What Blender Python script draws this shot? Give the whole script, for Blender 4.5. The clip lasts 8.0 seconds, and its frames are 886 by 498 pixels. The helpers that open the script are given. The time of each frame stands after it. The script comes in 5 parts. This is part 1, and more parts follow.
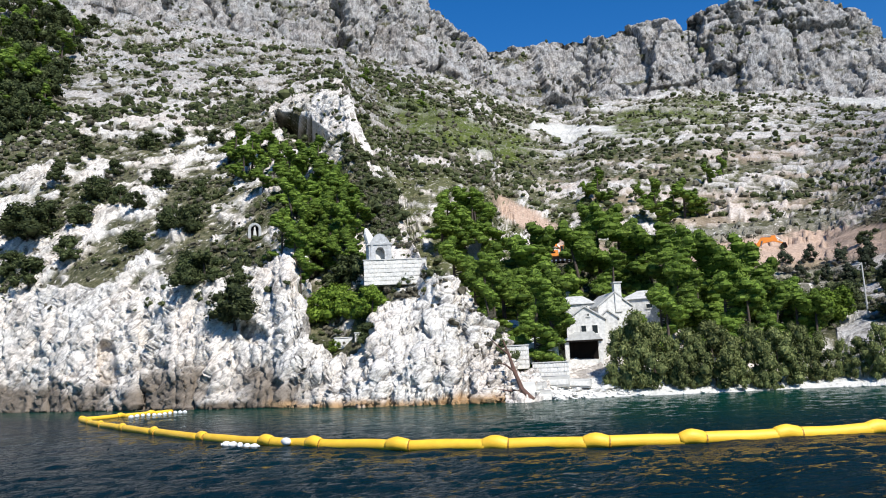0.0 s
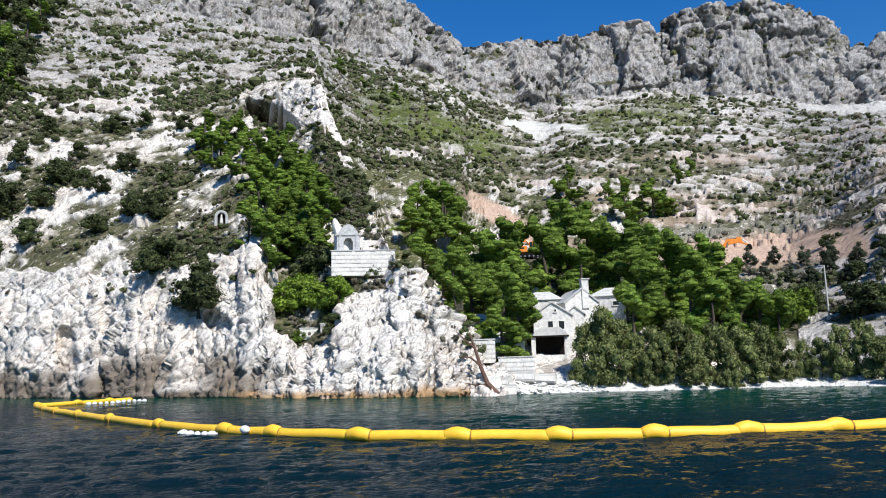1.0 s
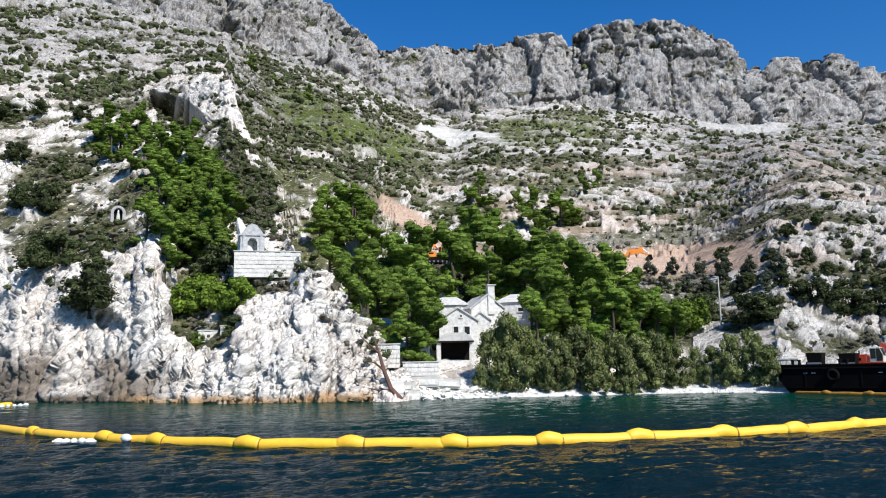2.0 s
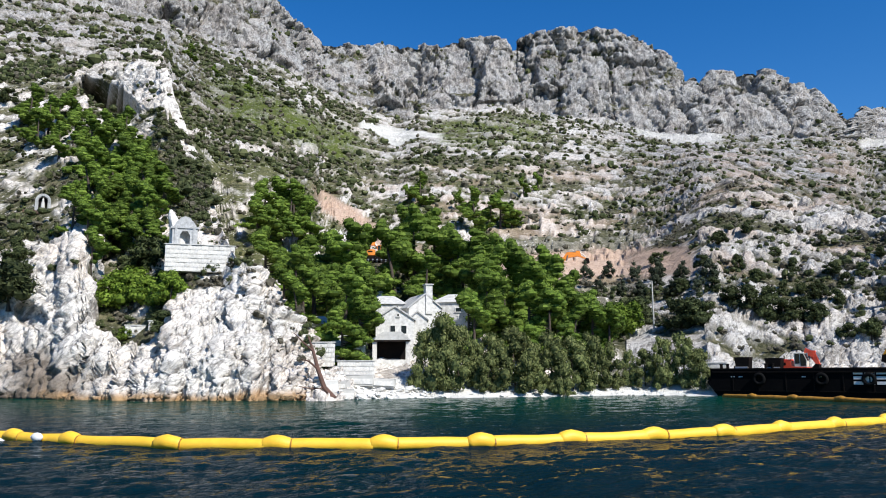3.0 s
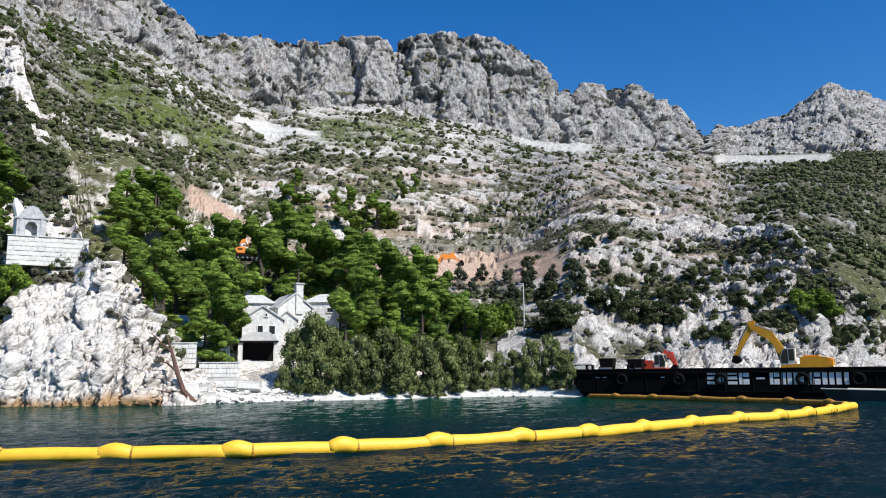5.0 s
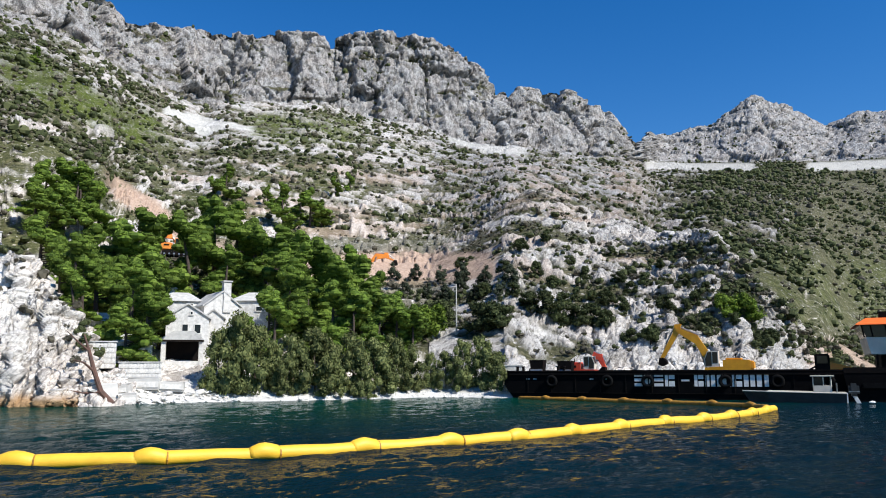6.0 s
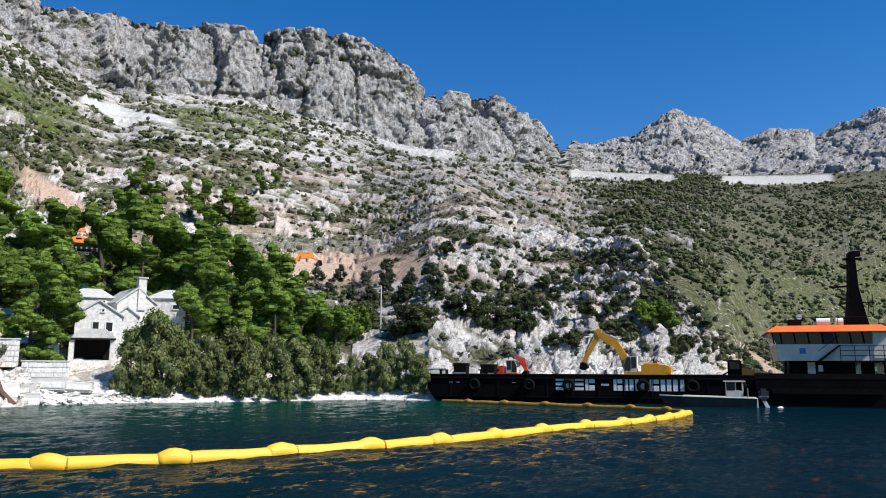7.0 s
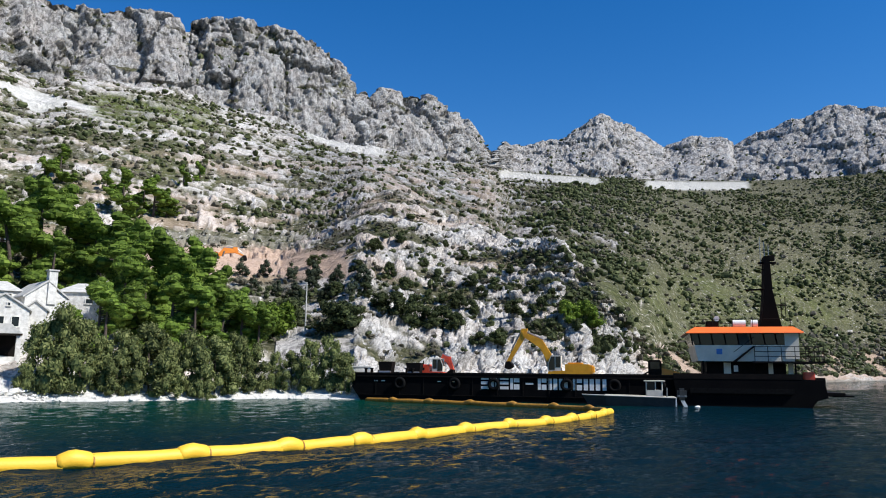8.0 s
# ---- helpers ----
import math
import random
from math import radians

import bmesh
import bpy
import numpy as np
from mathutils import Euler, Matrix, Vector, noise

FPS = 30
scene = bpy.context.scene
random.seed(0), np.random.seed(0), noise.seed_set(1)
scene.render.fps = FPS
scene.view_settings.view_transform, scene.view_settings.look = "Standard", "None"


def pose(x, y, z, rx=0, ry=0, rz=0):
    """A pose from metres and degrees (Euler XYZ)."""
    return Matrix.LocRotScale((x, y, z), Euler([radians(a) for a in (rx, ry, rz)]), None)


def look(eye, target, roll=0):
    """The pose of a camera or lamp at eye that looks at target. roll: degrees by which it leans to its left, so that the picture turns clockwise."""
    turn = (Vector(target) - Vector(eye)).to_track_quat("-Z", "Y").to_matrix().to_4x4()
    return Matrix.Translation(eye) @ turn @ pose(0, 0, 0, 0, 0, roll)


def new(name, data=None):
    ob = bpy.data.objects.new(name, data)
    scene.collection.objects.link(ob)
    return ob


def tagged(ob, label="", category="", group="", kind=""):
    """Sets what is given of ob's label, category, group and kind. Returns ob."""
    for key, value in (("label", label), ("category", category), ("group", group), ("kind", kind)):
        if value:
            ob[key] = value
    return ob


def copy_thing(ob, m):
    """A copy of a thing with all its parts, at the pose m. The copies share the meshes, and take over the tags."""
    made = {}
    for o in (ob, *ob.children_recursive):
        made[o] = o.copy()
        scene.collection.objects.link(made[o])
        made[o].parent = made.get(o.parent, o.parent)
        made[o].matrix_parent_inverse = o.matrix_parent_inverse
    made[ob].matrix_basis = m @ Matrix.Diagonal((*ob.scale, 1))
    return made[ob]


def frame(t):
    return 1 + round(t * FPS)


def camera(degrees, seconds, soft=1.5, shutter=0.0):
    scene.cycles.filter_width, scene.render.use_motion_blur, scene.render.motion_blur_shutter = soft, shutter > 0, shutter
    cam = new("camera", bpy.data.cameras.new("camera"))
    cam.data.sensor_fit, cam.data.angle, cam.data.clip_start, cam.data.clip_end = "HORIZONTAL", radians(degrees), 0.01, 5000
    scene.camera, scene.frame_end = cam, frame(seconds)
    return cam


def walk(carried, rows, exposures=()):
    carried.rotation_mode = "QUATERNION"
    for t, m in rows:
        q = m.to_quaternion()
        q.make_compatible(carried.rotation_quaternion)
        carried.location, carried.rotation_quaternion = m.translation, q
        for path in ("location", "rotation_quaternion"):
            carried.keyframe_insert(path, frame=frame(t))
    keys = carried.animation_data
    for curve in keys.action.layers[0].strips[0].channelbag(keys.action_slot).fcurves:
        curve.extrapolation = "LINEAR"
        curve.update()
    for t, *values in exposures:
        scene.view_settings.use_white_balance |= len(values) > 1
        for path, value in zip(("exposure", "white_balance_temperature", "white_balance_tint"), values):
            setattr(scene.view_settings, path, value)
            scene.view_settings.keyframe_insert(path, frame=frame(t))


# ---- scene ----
cam = camera(59.7, 8.0, soft=1.0)
PATH = [
    (0.0, 0.018, -0.008, 2.510, -16.45, 9.17, -2.67),
    (0.5, 0.069, 0.169, 2.420, -16.91, 8.79, -2.12),
    (1.0, 0.238, 0.395, 2.370, -18.70, 8.69, -1.56),
    (1.5, 0.502, 0.555, 2.350, -21.34, 8.85, -1.12),
    (2.0, 0.817, 0.746, 2.390, -25.32, 8.87, -1.16),
    (3.5, 1.433, 1.385, 2.350, -31.72, 8.78, -0.27),
    (4.0, 1.717, 1.566, 2.380, -34.48, 8.75, -0.55),
    (4.5, 1.894, 1.774, 2.337, -36.86, 8.84, -0.49),
    (6.0, 2.569, 2.288, 2.434, -43.90, 8.81, -0.34),
    (6.5, 2.752, 2.483, 2.408, -46.90, 8.99, 0.37),
    (7.0, 2.928, 2.624, 2.441, -49.44, 8.98, 0.20),
    (7.5, 3.179, 2.742, 2.474, -52.03, 8.97, 0.30),
    (8.0, 3.422, 2.873, 2.478, -54.76, 8.88, 0.45),
]
walk(cam, [(t, pose(x, y, z, 90 + pitch, 0, yaw) @ pose(0, 0, 0, 0, 0, lean)) for t, x, y, z, yaw, pitch, lean in PATH])

# ---- light ----
SUN_AZ, SUN_EL = 169, 45          # degrees clockwise from +y, above the sea
world = bpy.data.worlds.new("sky")
scene.world = world
world.use_nodes = True
wn = world.node_tree.nodes
wl = world.node_tree.links
sky = wn.new("ShaderNodeTexSky")
sky.sky_type, sky.sun_disc = "NISHITA", False
sky.sun_elevation, sky.sun_rotation = radians(SUN_EL), radians(SUN_AZ)
sky.air_density, sky.dust_density, sky.ozone_density = 1.0, 0.0, 4.0
deeper = wn.new("ShaderNodeHueSaturation")
deeper.inputs["Saturation"].default_value = 1.36
deeper.inputs["Hue"].default_value = 0.508
wl.new(sky.outputs[0], deeper.inputs["Color"])
wl.new(deeper.outputs[0], wn["Background"].inputs[0])
wn["Background"].inputs[1].default_value = 0.106
sun = new("sun", bpy.data.lights.new("sun", "SUN"))
sun.data.energy, sun.data.angle, sun.data.color = 5.0, radians(0.5), (1.0, 0.982, 0.945)
sun.matrix_world = look((200 * math.sin(radians(SUN_AZ)), 200 * math.cos(radians(SUN_AZ)), 200 * math.tan(radians(SUN_EL))), (0, 0, 0))
scene.view_settings.exposure = 0.38


# ---- materials ----
def nodes_of(name):
    m = bpy.data.materials.new(name)
    m.use_nodes = True
    n, l = m.node_tree.nodes, m.node_tree.links
    return m, n, l, n["Principled BSDF"]


def ramp(n, stops):
    r = n.new("ShaderNodeValToRGB")
    e = r.color_ramp.elements
    while len(e) < len(stops):
        e.new(0.5)
    for k, (p, c) in zip(e, stops):
        k.position, k.color = p, (*c, 1)
    return r


def noise_tex(n, l, scale, detail=6, rough=0.6, coord="Object", stretch=None):
    tc = n.new("ShaderNodeTexCoord")
    t = n.new("ShaderNodeTexNoise")
    t.inputs["Scale"].default_value, t.inputs["Detail"].default_value, t.inputs["Roughness"].default_value = scale, detail, rough
    if stretch:
        mp = n.new("ShaderNodeMapping")
        mp.inputs["Scale"].default_value = stretch
        l.new(tc.outputs[coord], mp.inputs[0])
        l.new(mp.outputs[0], t.inputs["Vector"])
    else:
        l.new(tc.outputs[coord], t.inputs["Vector"])
    return t


def mixc(n, l, fac, a, b, kind="MIX"):
    m = n.new("ShaderNodeMix")
    m.data_type, m.blend_type = "RGBA", kind
    for s, v in ((m.inputs["Factor"], fac), (m.inputs["A"], a), (m.inputs["B"], b)):
        if isinstance(v, (int, float)):
            s.default_value = v
        elif isinstance(v, tuple):
            s.default_value = (*v, 1)
        else:
            l.new(v, s)
    return m.outputs["Result"]


def math_node(n, l, op, a, b=0.0):
    m = n.new("ShaderNodeMath")
    m.operation = op
    for s, v in zip(m.inputs, (a, b)):
        if isinstance(v, (int, float)):
            s.default_value = v
        else:
            l.new(v, s)
    return m.outputs[0]


def bump(n, l, bsdf, height, strength, distance=0.05):
    b = n.new("ShaderNodeBump")
    b.inputs["Strength"].default_value, b.inputs["Distance"].default_value = strength, distance
    l.new(height, b.inputs["Height"])
    l.new(b.outputs[0], bsdf.inputs["Normal"])


def plain(name, a, b=None, rough=0.6, metal=0.0, scale=3.0, grain=0.0, spread=0.0, coat=0.0, gloss=0.5):
    """Paint, plaster, steel, bark: two tones by noise, a fine grain, a shift from piece to piece."""
    m, n, l, s = nodes_of(name)
    b = b or tuple(v * 0.7 for v in a)
    t = noise_tex(n, l, scale)
    r = ramp(n, [(0.35, a), (0.72, b)])
    l.new(t.outputs["Fac"], r.inputs[0])
    col = r.outputs[0]
    if spread:
        oi = n.new("ShaderNodeObjectInfo")
        v = math_node(n, l, "MULTIPLY_ADD", oi.outputs["Random"], spread)
        m2 = n.new("ShaderNodeMath")
        m2.operation = "ADD"
        l.new(v, m2.inputs[0])
        m2.inputs[1].default_value = 1 - spread / 2
        hsv = n.new("ShaderNodeHueSaturation")
        l.new(m2.outputs[0], hsv.inputs["Value"])
        l.new(col, hsv.inputs["Color"])
        col = hsv.outputs[0]
    l.new(col, s.inputs["Base Color"])
    s.inputs["Roughness"].default_value, s.inputs["Metallic"].default_value = rough, metal
    s.inputs["Coat Weight"].default_value = coat
    s.inputs["Specular IOR Level"].default_value = gloss
    if grain:
        g = noise_tex(n, l, scale * 9, 4)
        bump(n, l, s, g.outputs["Fac"], grain, 0.03)
    return m


def foliage(name, dark, light, tint):
    m, n, l, s = nodes_of(name)
    g = n.new("ShaderNodeNewGeometry")
    r = ramp(n, [(0.0, dark), (0.6, light), (1.0, tint)])
    l.new(g.outputs["Random Per Island"], r.inputs[0])
    t = noise_tex(n, l, 0.5, 3)
    c = mixc(n, l, math_node(n, l, "MULTIPLY", t.outputs["Fac"], 0.5), r.outputs[0], dark)
    oi = n.new("ShaderNodeObjectInfo")
    h = n.new("ShaderNodeHueSaturation")
    l.new(math_node(n, l, "ADD", math_node(n, l, "MULTIPLY", oi.outputs["Random"], 0.5), 0.75), h.inputs["Value"])
    l.new(c, h.inputs["Color"])
    l.new(h.outputs[0], s.inputs["Base Color"])
    s.inputs["Roughness"].default_value = 0.75
    s.inputs["Specular IOR Level"].default_value = 0.135
    tr = n.new("ShaderNodeBsdfTranslucent")
    l.new(h.outputs[0], tr.inputs[0])
    mx = n.new("ShaderNodeMixShader")
    mx.inputs[0].default_value = 0.25
    l.new(s.outputs[0], mx.inputs[1])
    l.new(tr.outputs[0], mx.inputs[2])
    l.new(mx.outputs[0], n["Material Output"].inputs[0])
    return m


def ground_material():
    m, n, l, s = nodes_of("limestone_and_scrub")

    def attr(k):
        a = n.new("ShaderNodeAttribute")
        a.attribute_name = k
        return a.outputs["Fac"]
    fine = noise_tex(n, l, 1.5, 9, 0.75)
    coarse = noise_tex(n, l, 0.12, 5, 0.6)
    streak = noise_tex(n, l, 0.9, 6, 0.65, stretch=(0.3, 0.3, 1.0))
    rock = ramp(n, [(0.27, (0.25, 0.215, 0.18)), (0.37, (0.58, 0.54, 0.49)), (0.48, (0.83, 0.785, 0.72))])
    l.new(fine.outputs["Fac"], rock.inputs[0])
    stain = ramp(n, [(0.38, (0.45, 0.44, 0.44)), (0.56, (1, 1, 1))])
    l.new(streak.outputs["Fac"], stain.inputs[0])
    rc = mixc(n, l, 0.22, rock.outputs[0], stain.outputs[0], "MULTIPLY")
    # beds that lean up to the right, the shade in their clefts painted dark
    oc = n.new("ShaderNodeTexCoord")
    turn = n.new("ShaderNodeMapping")
    turn.inputs["Rotation"].default_value = (0, 0.77, 0)
    l.new(oc.outputs["Object"], turn.inputs[0])
    tilt = n.new("ShaderNodeMapping")
    tilt.inputs["Scale"].default_value = (0.28, 0.7, 1.3)
    l.new(turn.outputs[0], tilt.inputs[0])
    beds = n.new("ShaderNodeTexNoise")
    beds.inputs["Scale"].default_value, beds.inputs["Detail"].default_value, beds.inputs["Roughness"].default_value = 0.8, 8, 0.66
    beds.inputs["Distortion"].default_value = 0.9
    l.new(tilt.outputs[0], beds.inputs["Vector"])
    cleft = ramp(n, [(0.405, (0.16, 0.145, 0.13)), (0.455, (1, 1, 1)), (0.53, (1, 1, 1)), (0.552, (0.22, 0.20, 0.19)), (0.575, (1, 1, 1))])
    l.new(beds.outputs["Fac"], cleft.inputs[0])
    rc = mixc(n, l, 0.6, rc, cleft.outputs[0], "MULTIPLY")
    warm = ramp(n, [(0.40, (1, 1, 1)), (0.68, (1.0, 0.84, 0.72))])
    l.new(coarse.outputs["Fac"], warm.inputs[0])
    rc = mixc(n, l, 0.45, rc, warm.outputs[0], "MULTIPLY")
    # grey cliff stone plus distance haze put into the colour, bluer and darker
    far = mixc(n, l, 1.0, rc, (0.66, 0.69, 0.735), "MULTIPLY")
    face = noise_tex(n, l, 0.22, 9, 0.72, stretch=(1, 1, 0.4))
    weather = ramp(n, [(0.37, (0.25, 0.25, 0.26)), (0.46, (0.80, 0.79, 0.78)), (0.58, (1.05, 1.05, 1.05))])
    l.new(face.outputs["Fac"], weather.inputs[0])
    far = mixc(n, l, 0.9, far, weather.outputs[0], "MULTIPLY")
    # upright joints of the cliffs, their inner shade put in as dark lines
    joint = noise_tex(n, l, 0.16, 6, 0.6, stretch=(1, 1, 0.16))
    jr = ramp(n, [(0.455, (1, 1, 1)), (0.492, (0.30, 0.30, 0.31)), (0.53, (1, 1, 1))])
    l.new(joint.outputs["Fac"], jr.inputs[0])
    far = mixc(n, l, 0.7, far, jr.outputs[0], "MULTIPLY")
    rc = mixc(n, l, attr("cliff_haze"), rc, far)
    crack_h = None
    for sc, lo, hi in ((0.85, 0.008, 0.040), (0.22, 0.008, 0.035)):
        tc = n.new("ShaderNodeTexCoord")
        wv = n.new("ShaderNodeVectorMath")
        wv.operation = "MULTIPLY_ADD"
        wv.inputs[1].default_value = (1.6, 1.6, 1.6)
        l.new(coarse.outputs["Color"] if sc < 0.5 else streak.outputs["Color"], wv.inputs[0])
        l.new(tc.outputs["Object"], wv.inputs[2])
        mp = n.new("ShaderNodeMapping")
        mp.inputs["Rotation"].default_value = (0, 0.75, 0)
        mp.inputs["Scale"].default_value = (0.6, 1.0, 1.3)
        l.new(wv.outputs[0], mp.inputs[0])
        vo = n.new("ShaderNodeTexVoronoi")
        vo.feature = "DISTANCE_TO_EDGE"
        vo.inputs["Scale"].default_value = sc
        l.new(mp.outputs[0], vo.inputs["Vector"])
        # thin cracks: crevice shade drawn into the colour
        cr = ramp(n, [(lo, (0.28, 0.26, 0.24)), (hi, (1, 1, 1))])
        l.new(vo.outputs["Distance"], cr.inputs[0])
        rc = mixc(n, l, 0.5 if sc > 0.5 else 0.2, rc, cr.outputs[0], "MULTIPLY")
        crack_h = cr.outputs[0]
    # wet, algae-dark foot of the sea rocks
    tide = mixc(n, l, fine.outputs["Fac"], (0.085, 0.070, 0.060), (0.26, 0.20, 0.14))
    rc = mixc(n, l, attr("tide"), rc, tide)
    ochre = mixc(n, l, fine.outputs["Fac"], (0.22, 0.11, 0.035), (0.62, 0.42, 0.24))
    rc = mixc(n, l, attr("ochre"), rc, ochre)
    scrub = ramp(n, [(0.30, (0.024, 0.028, 0.013)), (0.46, (0.078, 0.080, 0.041)), (0.64, (0.22, 0.20, 0.135))])
    l.new(fine.outputs["Fac"], scrub.inputs[0])
    grass = ramp(n, [(0.3, (0.042, 0.058, 0.012)), (0.6, (0.125, 0.160, 0.028))])
    l.new(fine.outputs["Fac"], grass.inputs[0])
    mid = noise_tex(n, l, 0.33, 5, 0.7)
    tone = ramp(n, [(0.36, (0.42, 0.44, 0.38)), (0.5, (0.80, 0.80, 0.73)), (0.66, (1.15, 1.08, 0.98))])
    l.new(mid.outputs["Fac"], tone.inputs[0])
    c = mixc(n, l, attr("grass"), scrub.outputs[0], grass.outputs[0])
    c = mixc(n, l, 0.9, c, tone.outputs[0], "MULTIPLY")
    stones = ramp(n, [(0.58, (0, 0, 0)), (0.65, (1, 1, 1))])
    spots = noise_tex(n, l, 0.9, 4, 0.75)
    l.new(spots.outputs["Fac"], stones.inputs[0])
    c = mixc(n, l, stones.outputs[0], c, rc)
    earth = ramp(n, [(0.3, (0.30, 0.20, 0.14)), (0.65, (0.58, 0.43, 0.33))])
    l.new(fine.outputs["Fac"], earth.inputs[0])
    c = mixc(n, l, attr("rock"), c, rc)
    c = mixc(n, l, attr("earth"), c, earth.outputs[0])
    scree = ramp(n, [(0.3, (0.55, 0.53, 0.49)), (0.62, (0.80, 0.775, 0.72))])
    l.new(fine.outputs["Fac"], scree.inputs[0])
    c = mixc(n, l, attr("scree"), c, scree.outputs[0])
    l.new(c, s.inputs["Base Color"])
    s.inputs["Roughness"].default_value = 0.9
    s.inputs["Specular IOR Level"].default_value = 0.13
    beds_h = math_node(n, l, "MULTIPLY", math_node(n, l, "MULTIPLY", beds.outputs["Fac"], attr("rock")), 0.55)
    relief = math_node(n, l, "ADD", beds_h, math_node(n, l, "ADD", math_node(n, l, "MULTIPLY", fine.outputs["Fac"], 0.3), math_node(n, l, "MULTIPLY", math_node(n, l, "MULTIPLY", face.outputs["Fac"], attr("cliff_haze")), 3.5)))
    bump(n, l, s, relief, 0.9, 1.0)
    return m


def water_material():
    m, n, l, s = nodes_of("sea_water")
    a = n.new("ShaderNodeAttribute")
    a.attribute_name = "shallow"
    big = noise_tex(n, l, 0.03, 3)
    deep = ramp(n, [(0.35, (0.0009, 0.0095, 0.0175)), (0.7, (0.0009, 0.0160, 0.0220))])
    l.new(big.outputs["Fac"], deep.inputs[0])
    l.new(mixc(n, l, a.outputs["Fac"], deep.outputs[0], (0.001, 0.034, 0.022)), s.inputs["Base Color"])
    s.inputs["Roughness"].default_value = 0.03
    s.inputs["IOR"].default_value = 1.06
    s.inputs["Specular IOR Level"].default_value = 0.1
    w = noise_tex(n, l, 3.2, 5, 0.6, stretch=(0.6, 1.0, 1))
    w2 = noise_tex(n, l, 8.0, 3, 0.5, stretch=(0.8, 1.0, 1))
    h = math_node(n, l, "ADD", w.outputs["Fac"], math_node(n, l, "MULTIPLY", w2.outputs["Fac"], 0.25))
    bump(n, l, s, h, 1.0, 0.10)
    return m


M_GROUND, M_WATER = ground_material(), water_material()
M_BOOM = plain("yellow_boom_fabric", (0.86, 0.52, 0.035), (0.76, 0.42, 0.025), 0.55, 0, 2.0, 0.25)
M_BOOM_DIRTY = plain("yellow_boom_fabric_weathered", (0.42, 0.20, 0.015), (0.22, 0.10, 0.012), 0.6, 0, 4.0, 0.3)
M_WHITE_FLOAT = plain("white_float_plastic", (0.78, 0.78, 0.76), (0.6, 0.6, 0.58), 0.5)
M_BLACK = plain("black_hull_paint", (0.0030, 0.0030, 0.0034), (0.0058, 0.0052, 0.0050), 0.8, 0, 0.7, 0.2, gloss=0.05)
M_BLACK2 = plain("black_rusty_steel", (0.0045, 0.0045, 0.0045), (0.014, 0.009, 0.007), 0.75, 0, 1.5, 0.3, gloss=0.08)
M_RUBBER = plain("black_rubber", (0.0042, 0.0042, 0.0042), (0.009, 0.009, 0.009), 0.85, 0, 6, 0.2, gloss=0.06)
M_LETTER = plain("worn_white_paint", (0.84, 0.81, 0.76), (0.62, 0.60, 0.57), 0.7, 0, 5.0)
M_BLUE = plain("blue_sign_paint", (0.05, 0.20, 0.52), (0.04, 0.15, 0.4), 0.5)
M_ORANGE = plain("orange_roof_paint", (0.92, 0.17, 0.02), (0.82, 0.13, 0.015), 0.5, 0, 1.0)
M_CREAM = plain("cream_ship_paint", (0.70, 0.63, 0.52), (0.52, 0.47, 0.39), 0.6, 0, 0.9, 0.1)
M_YELLOW = plain("yellow_machine_paint", (0.80, 0.36, 0.008), (0.58, 0.24, 0.008), 0.45, 0, 1.2, 0.1)
M_RED = plain("red_machine_paint", (0.78, 0.09, 0.035), (0.6, 0.06, 0.03), 0.45, 0, 1.2)
M_AMBER = plain("orange_machine_paint", (0.80, 0.26, 0.025), (0.66, 0.20, 0.02), 0.5, 0, 1.2)
M_STEEL = plain("bare_steel", (0.35, 0.35, 0.35), (0.2, 0.2, 0.2), 0.4, 0.8)
M_GREY = plain("grey_boat_paint", (0.055, 0.058, 0.058), (0.035, 0.038, 0.038), 0.7, 0, 1.5, 0.2, gloss=0.12)
M_GLASS = plain("dark_window_glass", (0.008, 0.010, 0.012), (0.012, 0.015, 0.018), 0.12, gloss=0.25)
M_PLASTER = plain("whitewashed_stone", (0.72, 0.70, 0.655), (0.42, 0.40, 0.365), 0.85, 0, 3.2, 0.9)
M_ROOF = plain("pale_stone_slab_roof", (0.56, 0.545, 0.51), (0.34, 0.33, 0.305), 0.9, 0, 2.0, 0.6)
M_STONE = plain("pale_limestone_block", (0.50, 0.48, 0.445), (0.30, 0.29, 0.265), 0.9, 0, 2.5, 0.6, spread=0.3)
M_CONC = plain("pale_concrete", (0.55, 0.53, 0.49), (0.40, 0.38, 0.35), 0.9, 0, 1.2, 0.4)
M_WEATHERED = plain("weathered_grey_stone", (0.33, 0.33, 0.325), (0.17, 0.17, 0.165), 0.9, 0, 3.5, 0.9, spread=0.3)
M_BARK = plain("pine_bark", (0.085, 0.06, 0.045), (0.04, 0.03, 0.024), 0.9, 0, 5, 0.6)
M_DEAD = plain("dead_reddish_wood", (0.14, 0.07, 0.05), (0.07, 0.045, 0.035), 0.9, 0, 4, 0.5)
M_PINE = foliage("pine_needles", (0.042, 0.074, 0.013), (0.138, 0.212, 0.028), (0.235, 0.315, 0.055))
M_TAMARISK = foliage("tamarisk_foliage", (0.066, 0.086, 0.030), (0.182, 0.208, 0.074), (0.30, 0.31, 0.12))
M_OAK = foliage("dark_evergreen_leaves", (0.022, 0.031, 0.012), (0.068, 0.086, 0.032), (0.125, 0.145, 0.058))
M_SHRUB = foliage("hillside_scrub_leaves", (0.032, 0.042, 0.017), (0.088, 0.104, 0.042), (0.17, 0.18, 0.08))
M_DRYBUSH = foliage("dry_grey_scrub", (0.07, 0.064, 0.045), (0.16, 0.145, 0.105), (0.24, 0.215, 0.16))
M_BRIGHT = foliage("bright_green_leaves", (0.05, 0.09, 0.012), (0.16, 0.24, 0.028), (0.24, 0.32, 0.05))
